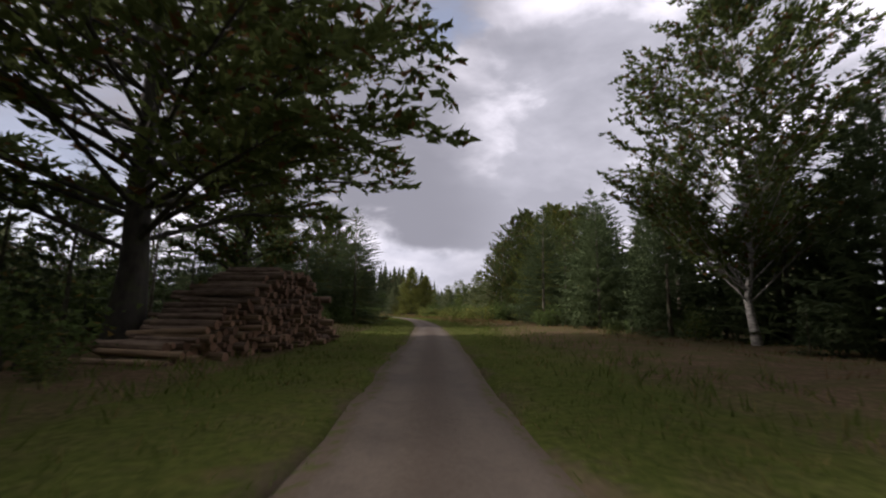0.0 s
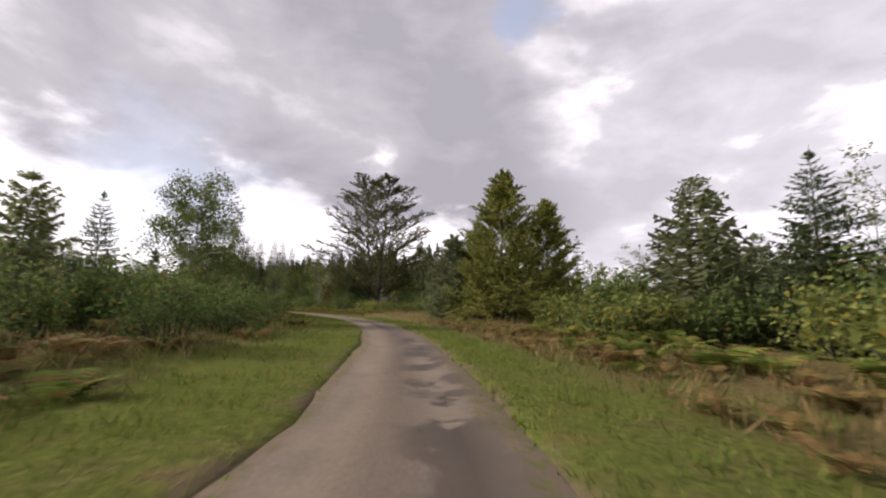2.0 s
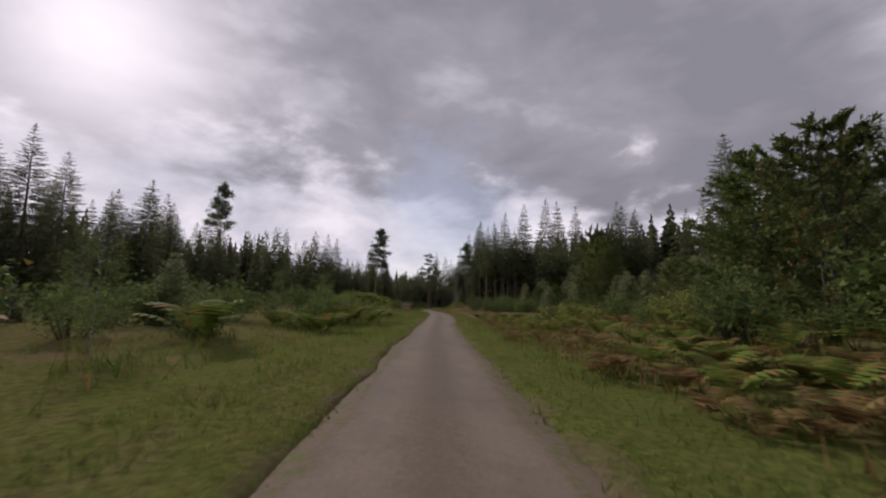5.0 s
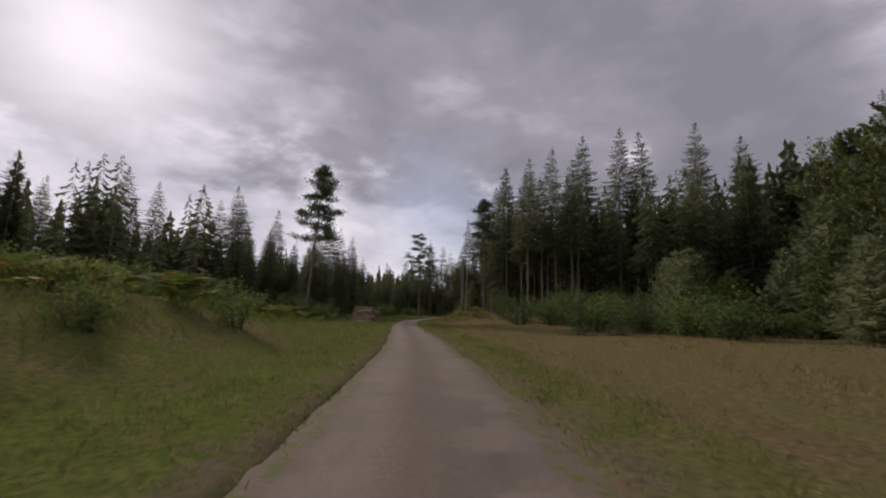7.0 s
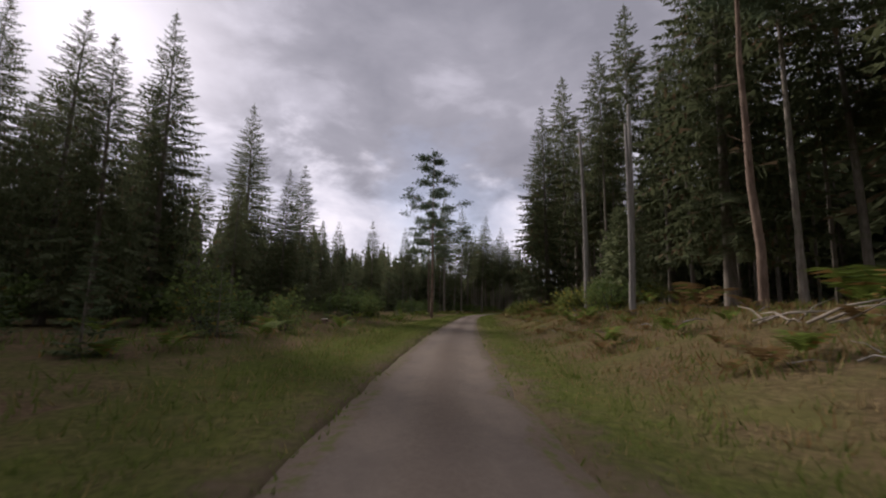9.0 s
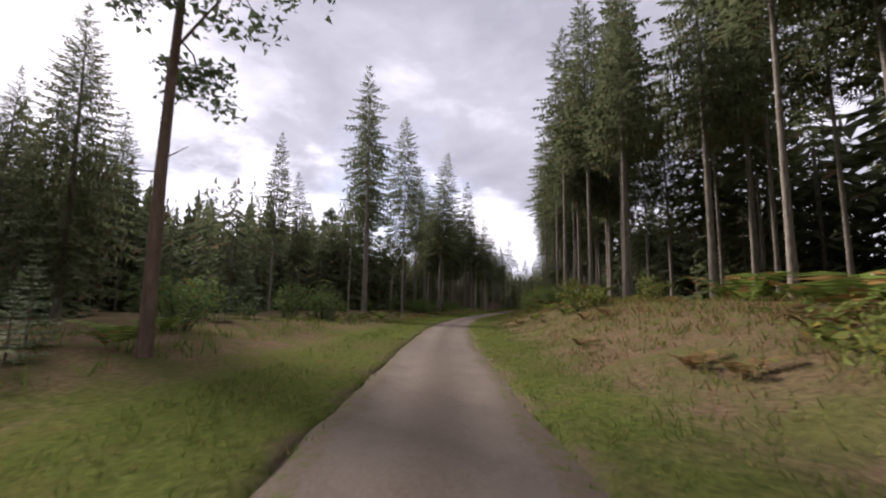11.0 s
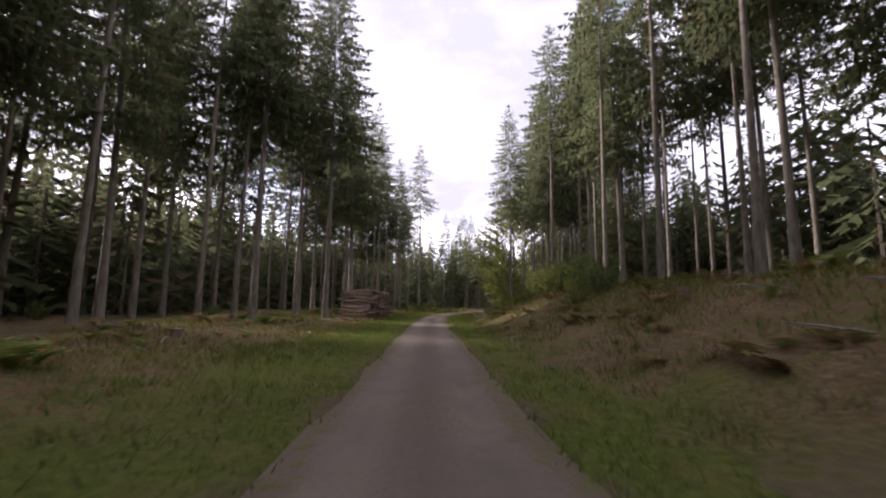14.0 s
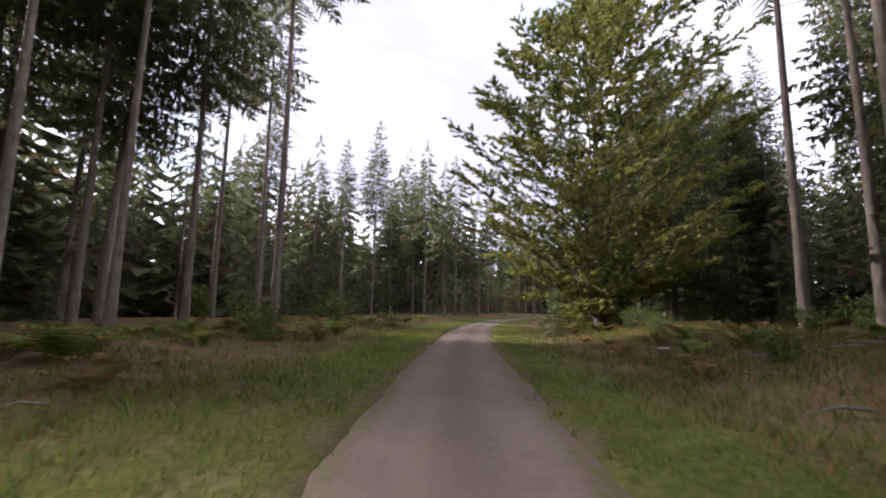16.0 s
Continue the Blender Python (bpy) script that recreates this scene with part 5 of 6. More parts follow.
fill([full_spruce, spruce, full_spruce], 9.3, 11.7, -13, -34, 26, 8, 15.5, 3.0, 30)

# ---- high forest ----
spot(spruce, -212.4, 328.4, 24.0, which=2)
spot(spruce, -212.6, 336.8, 24.0, which=2)
spot(tall_pine, -226.0, 312.0, 20.0, which=1)
spot(spruce, -225.1, 342.1, 25.0)
spot(spruce, -220.0, 354.8, 25.0, which=3)
spot(spruce, -228.3, 367.6, 25.0, which=1)
spot(spruce, -243.6, 366.5, 25.0, which=3)
spot(spruce, -242.3, 370.5, 25.0, which=1)
spot(spruce, -227.6, 370.7, 26.0, which=3)
spot(edge_spruce, -230.2, 400.0, 28.0, which=2)
spot(spruce, -234.2, 386.3, 25.0, which=3)
spot(spruce, -239.9, 395.6, 25.0, which=1)
spot(road_maple, -216.2, 407.4, 19.0, wide=1.15)
spot(young_spruce, -218.6, 402.6, 2.6)
spot(spruce, -236.8, 426.6, 22.0, which=1)
spot(spruce, -239.1, 444.8, 26.0, which=3)
spot(spruce, -236.5, 447.5, 26.0)
spot(spruce, -235.5, 461.6, 23.0)
spot(spruce, -228.1, 456.4, 20.0)
spot(spruce, -241.1, 413.9, 19.0, which=1)
for k, (x, y) in enumerate((
        (-205.2, 322.6), (-205.6, 317.4), (-209.2, 319.4), (-209.8, 332.1), (-213.1, 340.7), (-219.8, 352.4), (-221.6, 361.5),
        (-218.2, 346.2), (-219.4, 355.6), (-223.4, 359.2), (-227.1, 380.7), (-229.1, 385.2), (-231.3, 393.8), (-232.6, 397.8), (-235.7, 402.7), (-235.0, 405.3),
        (-180.8, 313.2), (-176.0, 307.0), (-184.5, 325.7), (-181.8, 328.8), (-187.1, 335.3), (-182.2, 320.6), (-189.0, 341.5),
        (-200.6, 362.8), (-198.3, 356.4), (-196.2, 351.4), (-194.4, 354.6), (-192.6, 350.2), (-193.2, 345.0), (-201.5, 372.4), (-203.2, 378.0), (-212.2, 388.5), (-209.3, 388.3), (-209.4, 399.0), (-206.6, 393.0))):
    spot(edge_spruce, x, y, 25.0 + 2.2 * math.sin(5.7 * k), which=(k * 2 + k // 3) % 3)
for x, y, k in ((-201.8, 370.3, 0), (-199.7, 366.3, 2), (-198.2, 369.4, 3)):
    spot(spruce, x, y, 24.0, which=k)
spot(full_spruce, -199.6, 374.7, 20.0, which=0)
spot(lime_shrub, -203.9, 363.4, 1.9)
spot(shrub, -203.2, 363.2, 2.1)
spot(lime_shrub, -202.7, 361.1, 2.0)
spot(shrub, -202.0, 361.4, 2.2)
spot(shrub, -204.5, 366.8, 1.7)
spot(tall_pine, -208.3, 305.4, 21.0, which=2)
spot(spruce, -197.1, 310.4, 26.0, which=2, wide=1.15)
spot(edge_spruce, -203.6, 327.8, 26.0, which=0)
spot(edge_spruce, -189.6, 334.7, 27.0, which=1)
spot(edge_spruce, -217.9, 360.2, 26.0, which=0, wide=1.1)
spot(spruce, -224.6, 372.6, 26.0, which=2, wide=1.15)
spot(edge_spruce, -211.6, 398.6, 24.0, which=1)
spot(edge_spruce, -211.8, 394.4, 25.0, which=2)
spot(edge_spruce, -205.2, 374.5, 26.0, which=2, wide=1.1)
for t, lateral in ((12.35, -9.5), (12.55, -11.5), (12.72, -9.0), (12.3, 8.5), (12.5, 10.5), (12.62, 8.8)):
    beside(edge_spruce, t, lateral, 24.5)
for t, lateral in ((15.6, -13.5), (15.84, -14.5), (16.1, -13.5)):
    beside(spruce, t, lateral, 24.0)
fill([spruce], 12.3, 13.2, -13.0, -22, 6, 15, 18, 3.2, 56)
fill([spruce], 13.2, 15.8, -12.0, -20, 11, 20, 25, 3.2, 31)
fill([spruce], 12.7, 13.7, 9.5, 18, 14, 22, 26, 2.6, 57)
fill([spruce], 12.3, 16.0, 11.5, 19, 19, 20, 25, 3.2, 32)
fill([spruce], 13.1, 14.2, -12, -20, 5, 20, 24, 2.8, 60)
fill([spruce], 13.2, 14.1, 12, 20, 5, 20, 25, 2.8, 61)
fill([spruce], 14.1, 15.0, 12, 20, 5, 20, 25, 2.8, 66)
fill([spruce], 14.2, 15.4, -13, -22, 5, 20, 24, 2.8, 67)
fill([spruce], 15.8, 16.8, -10, -19, 12, 20, 25, 2.8, 62)
fill([spruce], 15.6, 16.3, 10.5, 18, 5, 20, 25, 2.8, 63)
fill([shrub], 12.6, 14.3, -6.6, -10, 13, 1.5, 2.4, 1.4, 40)
fill([spruce, full_spruce], 16.9, 18.6, 8, 20, 12, 18, 24, 2.8, 34)
fill([spruce], 17.4, 20.5, -8, -20, 16, 15, 19, 2.8, 58)
fill([shrub, lime_shrub, young_spruce], 12.0, 13.1, 5.5, 9.0, 14, 1.2, 3.0, 1.2, 35)
fill([shrub, lime_shrub, lime_shrub], 14.4, 16.2, 6.2, 10.0, 17, 0.8, 1.6, 1.1, 36)
beside(lime_shrub, 12.82, 6.6, 2.7)
beside(lime_shrub, 12.93, 7.8, 2.7)
beside(lime_shrub, 13.08, 7.2, 2.5)
beside(leafy, 12.98, 9.6, 5.0, which=0)
fill([brown_fern], 13.0, 16.3, 3.8, 7.5, 30, 0.4, 0.7, 0.5, 37)
fill([green_fern], 13.0, 16.4, 4.2, 10, 25, 0.4, 0.8, 0.6, 41)
fill([brown_fern, green_fern, shrub], 12.0, 16.6, -5.0, -9.0, 46, 0.4, 0.9, 0.8, 38)
fill([young_spruce, shrub], 15.6, 17.2, -6, -12, 8, 1.2, 2.4, 1.5, 39)
fill([shrub, green_fern, shrub, brown_fern], 16.0, 17.6, 4.5, 10, 24, 0.6, 1.5, 0.9, 45)
fill([shrub, green_fern, brown_fern], 16.0, 17.6, -4.6, -10, 22, 0.5, 1.1, 0.9, 46)
fill([full_spruce], 16.6, 17.4, 10.5, 16, 3, 16, 20, 2.6, 43)


# ---- far woods, one mass ----
def far_woods():
    rng = np.random.default_rng(8)

    def shape(bare, whorls, per, radius, rich=False):
        tris = []
        for i in range(whorls):
            f = i / (whorls - 1)
            for b in range(per):
                a = 2 * math.pi * (b + rng.uniform(-0.4, 0.4)) / per + i
                r = (radius * (1 - f) ** 0.8 + 0.012) * rng.uniform(0.5, 1.3)
                z = bare + (0.98 - bare) * f + rng.uniform(-0.02, 0.02)
                o, c = np.array([math.cos(a), math.sin(a), 0]), np.array([-math.sin(a), math.cos(a), 0])
                root, fall = np.array([0, 0, z + 0.02]), 0.35 * r
                if rich:
                    for u in (0.3, 0.65):
                        p = o * r * u + (0, 0, z - fall * u)
                        for sign in (-1, 1):
                            tris.append((p, p + o * r * 0.3, p + sign * c * r * rng.uniform(0.18, 0.4) + o * r * 0.15 - (0, 0, fall * rng.uniform(0.2, 0.7))))
                    tris.append((root, o * r * 0.6 - (0, 0, fall * 0.8 - z), o * r * 1.1 + (0, 0, z - 0.9 * fall)))
                    continue
                tris.append((root, o * r + c * 0.35 * r + (0, 0, z - fall), o * r * 0.8 - c * 0.3 * r + (0, 0, z - fall * 1.2)))
                tris.append((root * (1, 1, 1.01), o * r * 1.1 + (0, 0, z - 0.6 * fall), o * r * 0.45 + (0, 0, z - fall - 0.03)))
        tris.append(((0.012, 0, 0.94), (-0.012, 0, 0.94), (0, 0, 1.0)))
        for k in range(4):  # the trunk, last
            a, b = 1.57 * k, 1.57 * (k + 1)
            p, q = np.array([math.cos(a), math.sin(a), 0]), np.array([math.cos(b), math.sin(b), 0])
            tris.append((0.0085 * p - (0, 0, 0.02), 0.0085 * q - (0, 0, 0.02), 0.005 * q + (0, 0, 0.55)))
            tris.append((0.0085 * p - (0, 0, 0.02), 0.005 * q + (0, 0, 0.55), 0.005 * p + (0, 0, 0.55)))
        return np.array(tris)

    ones = [shape(0.03, 16, 7, 0.19), shape(0.25, 14, 7, 0.15), shape(0.10, 16, 7, 0.17)]
    rich = [shape(0.40, 14, 6, 0.14, True), shape(0.50, 12, 6, 0.13, True), shape(0.10, 17, 5, 0.14, True)]
    low = shape(0.02, 13, 6, 0.24, True)
    places, heights = [], []

    def belt(t0, t1, near, far, count, low, high):
        got = 0
        while got < count:
            p = road_place(rng.uniform(t0, t1), near + (far - near) * rng.random())
            _, lateral = road_where(p[None])
            if abs(lateral[0]) > min(abs(near), abs(far)) * 0.9:
                places.append(p)
                heights.append(rng.uniform(low, high))
                got += 1

    belt(-1.9, 0.9, -34, -80, 110, 9, 13)
    belt(0.9, 2.7, -70, -120, 90, 7, 12)
    belt(-1.9, 2.4, 34, 80, 130, 9, 17)
    belt(1.5, 4.4, 66, 120, 150, 5, 9.5)
    belt(2.6, 6.4, -60, -130, 230, 10, 17)
    belt(4.2, 5.4, 40, 90, 105, 7.0, 11.0)
    belt(5.4, 6.4, 36, 90, 60, 9, 16)
    belt(6.0, 9.0, -80, -130, 150, 16, 24)
    belt(6.0, 9.0, 50, 100, 140, 16, 26)
    belt(8.6, 12.5, 38, 70, 130, 17, 24)
    belt(8.8, 12.5, -42, -80, 150, 12, 20)
    # Tall western belt, put here to shade the low trees before it.
    belt(12.3, 14.2, -34, -70, 110, 14, 19)
    belt(14.2, 21.5, -38, -75, 190, 13, 18)
    # More height in the west, added to block the sun.
    belt(12.3, 17.0, -40, -56, 50, 16, 20)
    belt(12.3, 21.5, 38, 75, 230, 9, 14)
    for _ in range(150):
        places.append(np.array([rng.uniform(-330, -190), rng.uniform(500, 620)]))
        heights.append(rng.uniform(18, 25))
    coarse = len(places)
    belt(2.8, 4.0, 44, 66, 90, 6.0, 9.0)
    belt(8.6, 9.6, 27, 38, 22, 14, 18)
    belt(9.6, 12.5, 19, 38, 95, 16, 23)
    belt(8.8, 12.5, -32, -42, 50, 13, 20)
    belt(12.3, 16.6, -20, -40, 80, 9, 16)
    belt(12.3, 16.6, 19, 38, 90, 9, 16)
    belt(12.9, 14.2, -20, -36, 50, 12, 17)
    belt(12.9, 14.2, 19, 36, 50, 12, 18)
    belt(16.4, 17.6, -18, -40, 30, 12, 18)
    belt(16.4, 17.6, 18, 38, 30, 12, 18)
    belt(17.4, 21.5, -6, -40, 160, 15, 22)
    belt(17.4, 21.5, 6, 38, 130, 15, 22)
    near = len(places)
    belt(12.2, 17.4, -19, -36, 250, 9, 15)
    belt(12.2, 17.4, 19, 36, 250, 9, 15)
    belt(8.8, 12.2, -24, -36, 60, 6, 10)
    belt(17.2, 21.5, -14, -30, 90, 6, 10)
    belt(17.2, 21.5, 14, 30, 90, 6, 10)
    places, heights = np.array(places), np.array(heights)
    sets = [(one, np.arange(k, coarse, 3)) for k, one in enumerate(ones)] + [(one, np.arange(coarse + k, near, 3)) for k, one in enumerate(rich)] + [(low, np.arange(near, len(places)))]
    parts, kinds = [], []
    for one, pick in sets:
        p, tall = places[pick], heights[pick]
        turn = rng.uniform(0, 6.28, len(p))
        c, s = np.cos(turn)[:, None, None], np.sin(turn)[:, None, None]
        wide = (tall * rng.uniform(0.75, 1.25, len(p)))[:, None, None]
        x = (one[None, :, :, 0] * c - one[None, :, :, 1] * s) * wide + p[:, 0][:, None, None]
        y = (one[None, :, :, 0] * s + one[None, :, :, 1] * c) * wide + p[:, 1][:, None, None]
        h = one[None, :, :, 2] * tall[:, None, None] + ground_height(p)[:, None, None]
        parts.append(np.stack([x, y, h], -1).reshape(-1, 3, 3))
        kinds.append(np.tile(np.arange(len(one)) >= len(one) - 8, len(p)))
    me = soup("far_woods", np.concatenate(parts), SPRUCE_NEEDLES)
    me.materials.append(SPRUCE_BARK)
    me.polygons.foreach_set("material_index", np.concatenate(kinds).astype(np.int32))
    return tagged(new("far_woods", me), "dark spruce woods in the distance", "forest", kind="stuff")


far_woods()


# ---- stacked logs ----
def log_mesh(seed, radius, length, bark, end):
    rng = np.random.default_rng(seed)
    verts, faces, index = [], [], []
    rings = 3
    for i in range(rings):
        u = i / (rings - 1)
        r = radius * (1.06 - 0.12 * u)
        bow = 0.02 * math.sin(math.pi * u) * rng.normal()
        for k in range(9):
            a = 2 * math.pi * k / 9
            q = r * (1 + 0.05 * rng.normal())
            verts.append((q * math.cos(a) + bow, length * (u - 0.5), q * math.sin(a)))
    for i in range(rings - 1):
        for k in range(9):
            a, b = i * 9 + k, i * 9 + (k + 1) % 9
            faces.append((a, b, b + 9, a + 9))
            index.append(0)
    faces.append(tuple(range(9)))
    faces.append(tuple(18 + k for k in range(8, -1, -1)))
    index += [1, 1]
    return mesh_of("log", verts, faces, [bark, end], index)


LOG_SHAPES = [log_mesh(100 + k, r, 1.0, LOG_BARK, LOG_END) for k, r in enumerate((0.062, 0.072, 0.082, 0.092, 0.106))]
DARK_LOG_SHAPES = [log_mesh(110 + k, r, 1.0, DARK_LOG_BARK, DARK_LOG_END) for k, r in enumerate((0.058, 0.072, 0.082, 0.095, 0.110))]


def log_stack(start, end, log_length, tall, label, seed, slope=(1.6, 1.0), shapes=LOG_SHAPES):
    """Logs laid across, ends towards the road, piled in rows between two places on the ground."""
    rng = np.random.default_rng(seed)
    a, b = Vector((*start, 0)), Vector((*end, 0))
    along = (b - a).normalized()
    span = (b - a).length
    angle = math.degrees(math.atan2(along.y, along.x))
    base = min(ground_at(*start), ground_at(*end)) - 0.02
    root = tagged(new("log_pile"), label, "log pile", "stacked logs by the road")
    root.matrix_basis = pose(a.x, a.y, base, 0, 0, angle)
    d = 0.172
    rest_v, rest_f, rest_i, made = [], [], [], 0
    rows = int(tall / (d * 0.87))
    for row in range(rows):
        z = 0.09 + row * d * 0.87
        low, high = slope[0] * z, span - slope[1] * z
        u = low + (0.5 * d if row % 2 else 0)
        while u < high:
            k = int(rng.integers(len(shapes)))
            shift = log_length * 0.5 + rng.normal(0, 0.2)
            length = log_length * rng.uniform(0.88, 1.12)
            m = pose(u + rng.normal(0, 0.015), shift, z + rng.normal(0, 0.018), rng.normal(0, 1.6), rng.uniform(0, 360), rng.normal(0, 3.6)) @ Matrix.Diagonal((1, length, 1, 1))
            if made < 290:
                log = new("log", shapes[k])
                log.parent = root
                log.matrix_basis = m
                made += 1
            else:
                first = len(rest_v)
                rest_v += [m @ v.co for v in shapes[k].vertices]
                for f in shapes[k].polygons:
                    rest_f.append([first + w for w in f.vertices])
                    rest_i.append(f.material_index)
            u += d * rng.uniform(0.96, 1.08)
    if rest_v:
        rest = tagged(new("upper_layer", mesh_of("upper_layer", rest_v, rest_f, list(shapes[0].materials), rest_i)), kind="stuff")
        rest.parent = root
    return root


log_stack((-5.25, 8.5), (-3.75, 17.6), 1.8, 2.4, "long stack of brown logs in the shade of a beech", 1, slope=(1.9, 1.3), shapes=DARK_LOG_SHAPES)
log_stack((-128.4, 215.0), (-132.8, 219.9), 1.7, 1.75, "stack of pale barked logs in the grass", 2, slope=(1.1, 0.5))
log_stack((-215.4, 361.0), (-221.3, 374.5), 1.5, 2.2, "stack of brown logs on the grass verge", 3, slope=(1.1, 0.5), shapes=DARK_LOG_SHAPES)


# ---- the rail, the old sign and dead wood ----
def beam(name, a, b, wide, parent, material):
    verts, faces = [], []
    tube([a, [0.5 * (p + q) for p, q in zip(a, b)], b], (wide, wide * 0.95, wide * 0.9), 7, verts, faces)
    ob = new(name, mesh_of(name, verts, faces, [material], smooth=True))
    ob.parent = parent
    return ob


rail = tagged(new("wooden_rail"), "weathered wooden rail on two posts beside the road", "barrier")
rail.matrix_basis = pose(-24.9, 121.9, 0.0, 0, 0, 62)
beam("crossbar", (0.15, 0, 0.98), (2.95, 0, 1.06), 0.036, rail, RAIL_WOOD)
beam("post", (0.5, 0, -0.1), (0.5, 0, 0.97), 0.034, rail, RAIL_WOOD)
beam("post", (2.45, 0, -0.1), (2.45, 0, 1.0), 0.034, rail, RAIL_WOOD)

def plank(name, low, high, parent, material, skew=0.0):
    """A sawn board between two corners, its top pushed sideways by skew."""
    verts = [(x + (skew if z == high[2] else 0.0), y, z) for x in (low[0], high[0]) for y in (low[1], high[1]) for z in (low[2], high[2])]
    faces = [(0, 1, 3, 2), (4, 6, 7, 5), (0, 4, 5, 1), (2, 3, 7, 6), (0, 2, 6, 4), (1, 5, 7, 3)]
    ob = new(name, mesh_of(name, verts, faces, [material]))
    ob.parent = parent
    return ob


board = tagged(new("wooden_board"), "pale weathered board on two posts behind bright shrubs", "board")
board.matrix_basis = pose(-23.1, 134.5, ground_at(-23.1, 134.5), 0, 0, 33)
for k in range(4):
    plank("plank", (-0.46 + 0.225 * k, -0.015, 1.15 - 0.03 * (k % 2)), (-0.245 + 0.225 * k, 0.010, 1.95 + 0.03 * (k % 2)), board, PALE_WOOD, 0.05)
plank("post", (-0.40, 0.014, -0.2), (-0.32, 0.09, 1.85), board, GREY_WOOD)
plank("post", (0.32, 0.014, -0.2), (0.40, 0.09, 1.85), board, GREY_WOOD)
spot(lime_shrub, -24.4, 129.8, 1.9)
spot(lime_shrub, -25.6, 130.9, 1.7)
spot(lime_shrub, -23.3, 131.2, 1.6)


def dead_trunk(x, y, height, lean, radius):
    rng = np.random.default_rng(int(abs(x) * 10))
    levels = np.linspace(0, 1, 6)
    spine = np.stack([lean * levels * height, 0.02 * height * np.sin(3 * levels), levels * height], 1)
    twigs = []
    for _ in range(7):
        u, a = rng.uniform(0.4, 0.95), rng.uniform(0, 6.28)
        p = np.array([np.interp(u, levels, spine[:, k]) for k in range(3)])
        twigs.append(([p, p + rng.uniform(0.2, 0.7) * np.array([math.cos(a), math.sin(a), 0.2])], (0.02, 0.006), 3))
    ob = new("dead_tree", stem_mesh("dead_tree", spine, radius * (1 - 0.5 * levels), 8, GREY_WOOD, twigs))
    ob.matrix_basis = pose(x, y, ground_at(x, y) - 0.15)
    return tagged(ob, "bare pale standing dead trunk", "tree", "dead trunks at the forest edge")


for x, y, height, lean, radius in ((-133.3, 236.5, 7.5, 0.0, 0.12), (-134.0, 238.5, 9.0, 0.02, 0.14), (-137.5, 242.0, 10.0, -0.02, 0.15), (-204.0, 316.0, 3.0, 0.0, 0.10), (-21.0, 125.9, 3.2, 0.01, 0.035)):
    dead_trunk(x, y, height, lean, radius)


def stump(x, y, radius, height, seed):
    """A sawn stump with spreading roots and a pale cut face."""
    rng = np.random.default_rng(seed)
    root = tagged(new("tree_stump"), "low sawn spruce stump with a pale cut face", "stump", "stumps on the forest floor")
    root.matrix_basis = pose(x, y, ground_at(x, y) - 0.05, 0, 0, 40.0 * seed)
    sides, verts, faces = 14, [], []
    for level, share in ((0.0, 1.55), (0.25, 1.18), (0.6, 1.03), (1.0, 1.0)):
        for k in range(sides):
            a = 2 * math.pi * k / sides
            r = radius * (1 + (share - 1) * (0.6 + 0.8 * (k % 4 == seed % 4))) * (1 + 0.05 * rng.normal())
            verts.append((r * math.cos(a), r * math.sin(a), level * height * (1 + 0.04 * math.cos(a))))
    for i in range(3):
        for k in range(sides):
            a, b = i * sides + k, i * sides + (k + 1) % sides
            faces.append((a, b, b + sides, a + sides))
    new("bark", mesh_of("bark", verts, faces, [PINE_BARK])).parent = root
    rim = [Vector(v) * 0.985 + Vector((0, 0, 0.012 * height)) for v in verts[3 * sides:]]
    top = [(v.x, v.y, v.z) for v in rim] + [(0.0, 0.0, height + 0.015)]
    cut = new("cut_face", mesh_of("cut_face", top, [(k, (k + 1) % sides, sides) for k in range(sides)], [PALE_WOOD]))
    tagged(cut, "pale sawn wood").parent = root
    return root


for k, (x, y, radius, height) in enumerate((
        (-193.2, 303.8, 0.15, 0.50), (-184.7, 318.3, 0.16, 0.22), (-185.9, 319.9, 0.14, 0.18), (-150.4, 234.3, 0.22, 0.32), (-136.7, 238.9, 0.14, 0.2),
        (-211.4, 345.3, 0.16, 0.26), (-198.4, 349.3, 0.15, 0.2), (-204.5, 355.3, 0.11, 0.26), (-215.3, 355.1, 0.15, 0.22), (-216.4, 394.9, 0.14, 0.22))):
    stump(x, y, radius, height, k + 1)


def brushwood(name, t0, t1, near, far, count, seed, long=(0.3, 1.1)):
    """Fallen branches on the forest floor."""
    rng = np.random.default_rng(seed)
    verts, faces = [], []
    for _ in range(count):
        p = road_place(rng.uniform(t0, t1), near + (far - near) * rng.random())
        z = ground_at(*p)
        a, length, r = rng.uniform(0, 6.28), rng.uniform(*long), rng.uniform(0.008, 0.024)
        q = np.array([p[0], p[1], z + 0.05])
        e = q + length * np.array([math.cos(a), math.sin(a), rng.uniform(0.0, 0.25)])
        tube([q, 0.5 * (q + e) + (0, 0, rng.uniform(0, 0.08)), e], (r, r * 0.8, r * 0.4), 4, verts, faces)
    return tagged(new(name, mesh_of(name, verts, faces, [GREY_WOOD])), "dry grey branches lying on the forest floor", "branches", kind="stuff")


brushwood("fallen_branches", 12.0, 16.4, 3.8, 9.0, 260, 5)
brushwood("fallen_branches", 12.0, 16.4, -4.2, -10.0, 240, 6)
brushwood("fallen_branches", 8.8, 10.8, 4.0, 10.0, 90, 7, (0.3, 0.9))


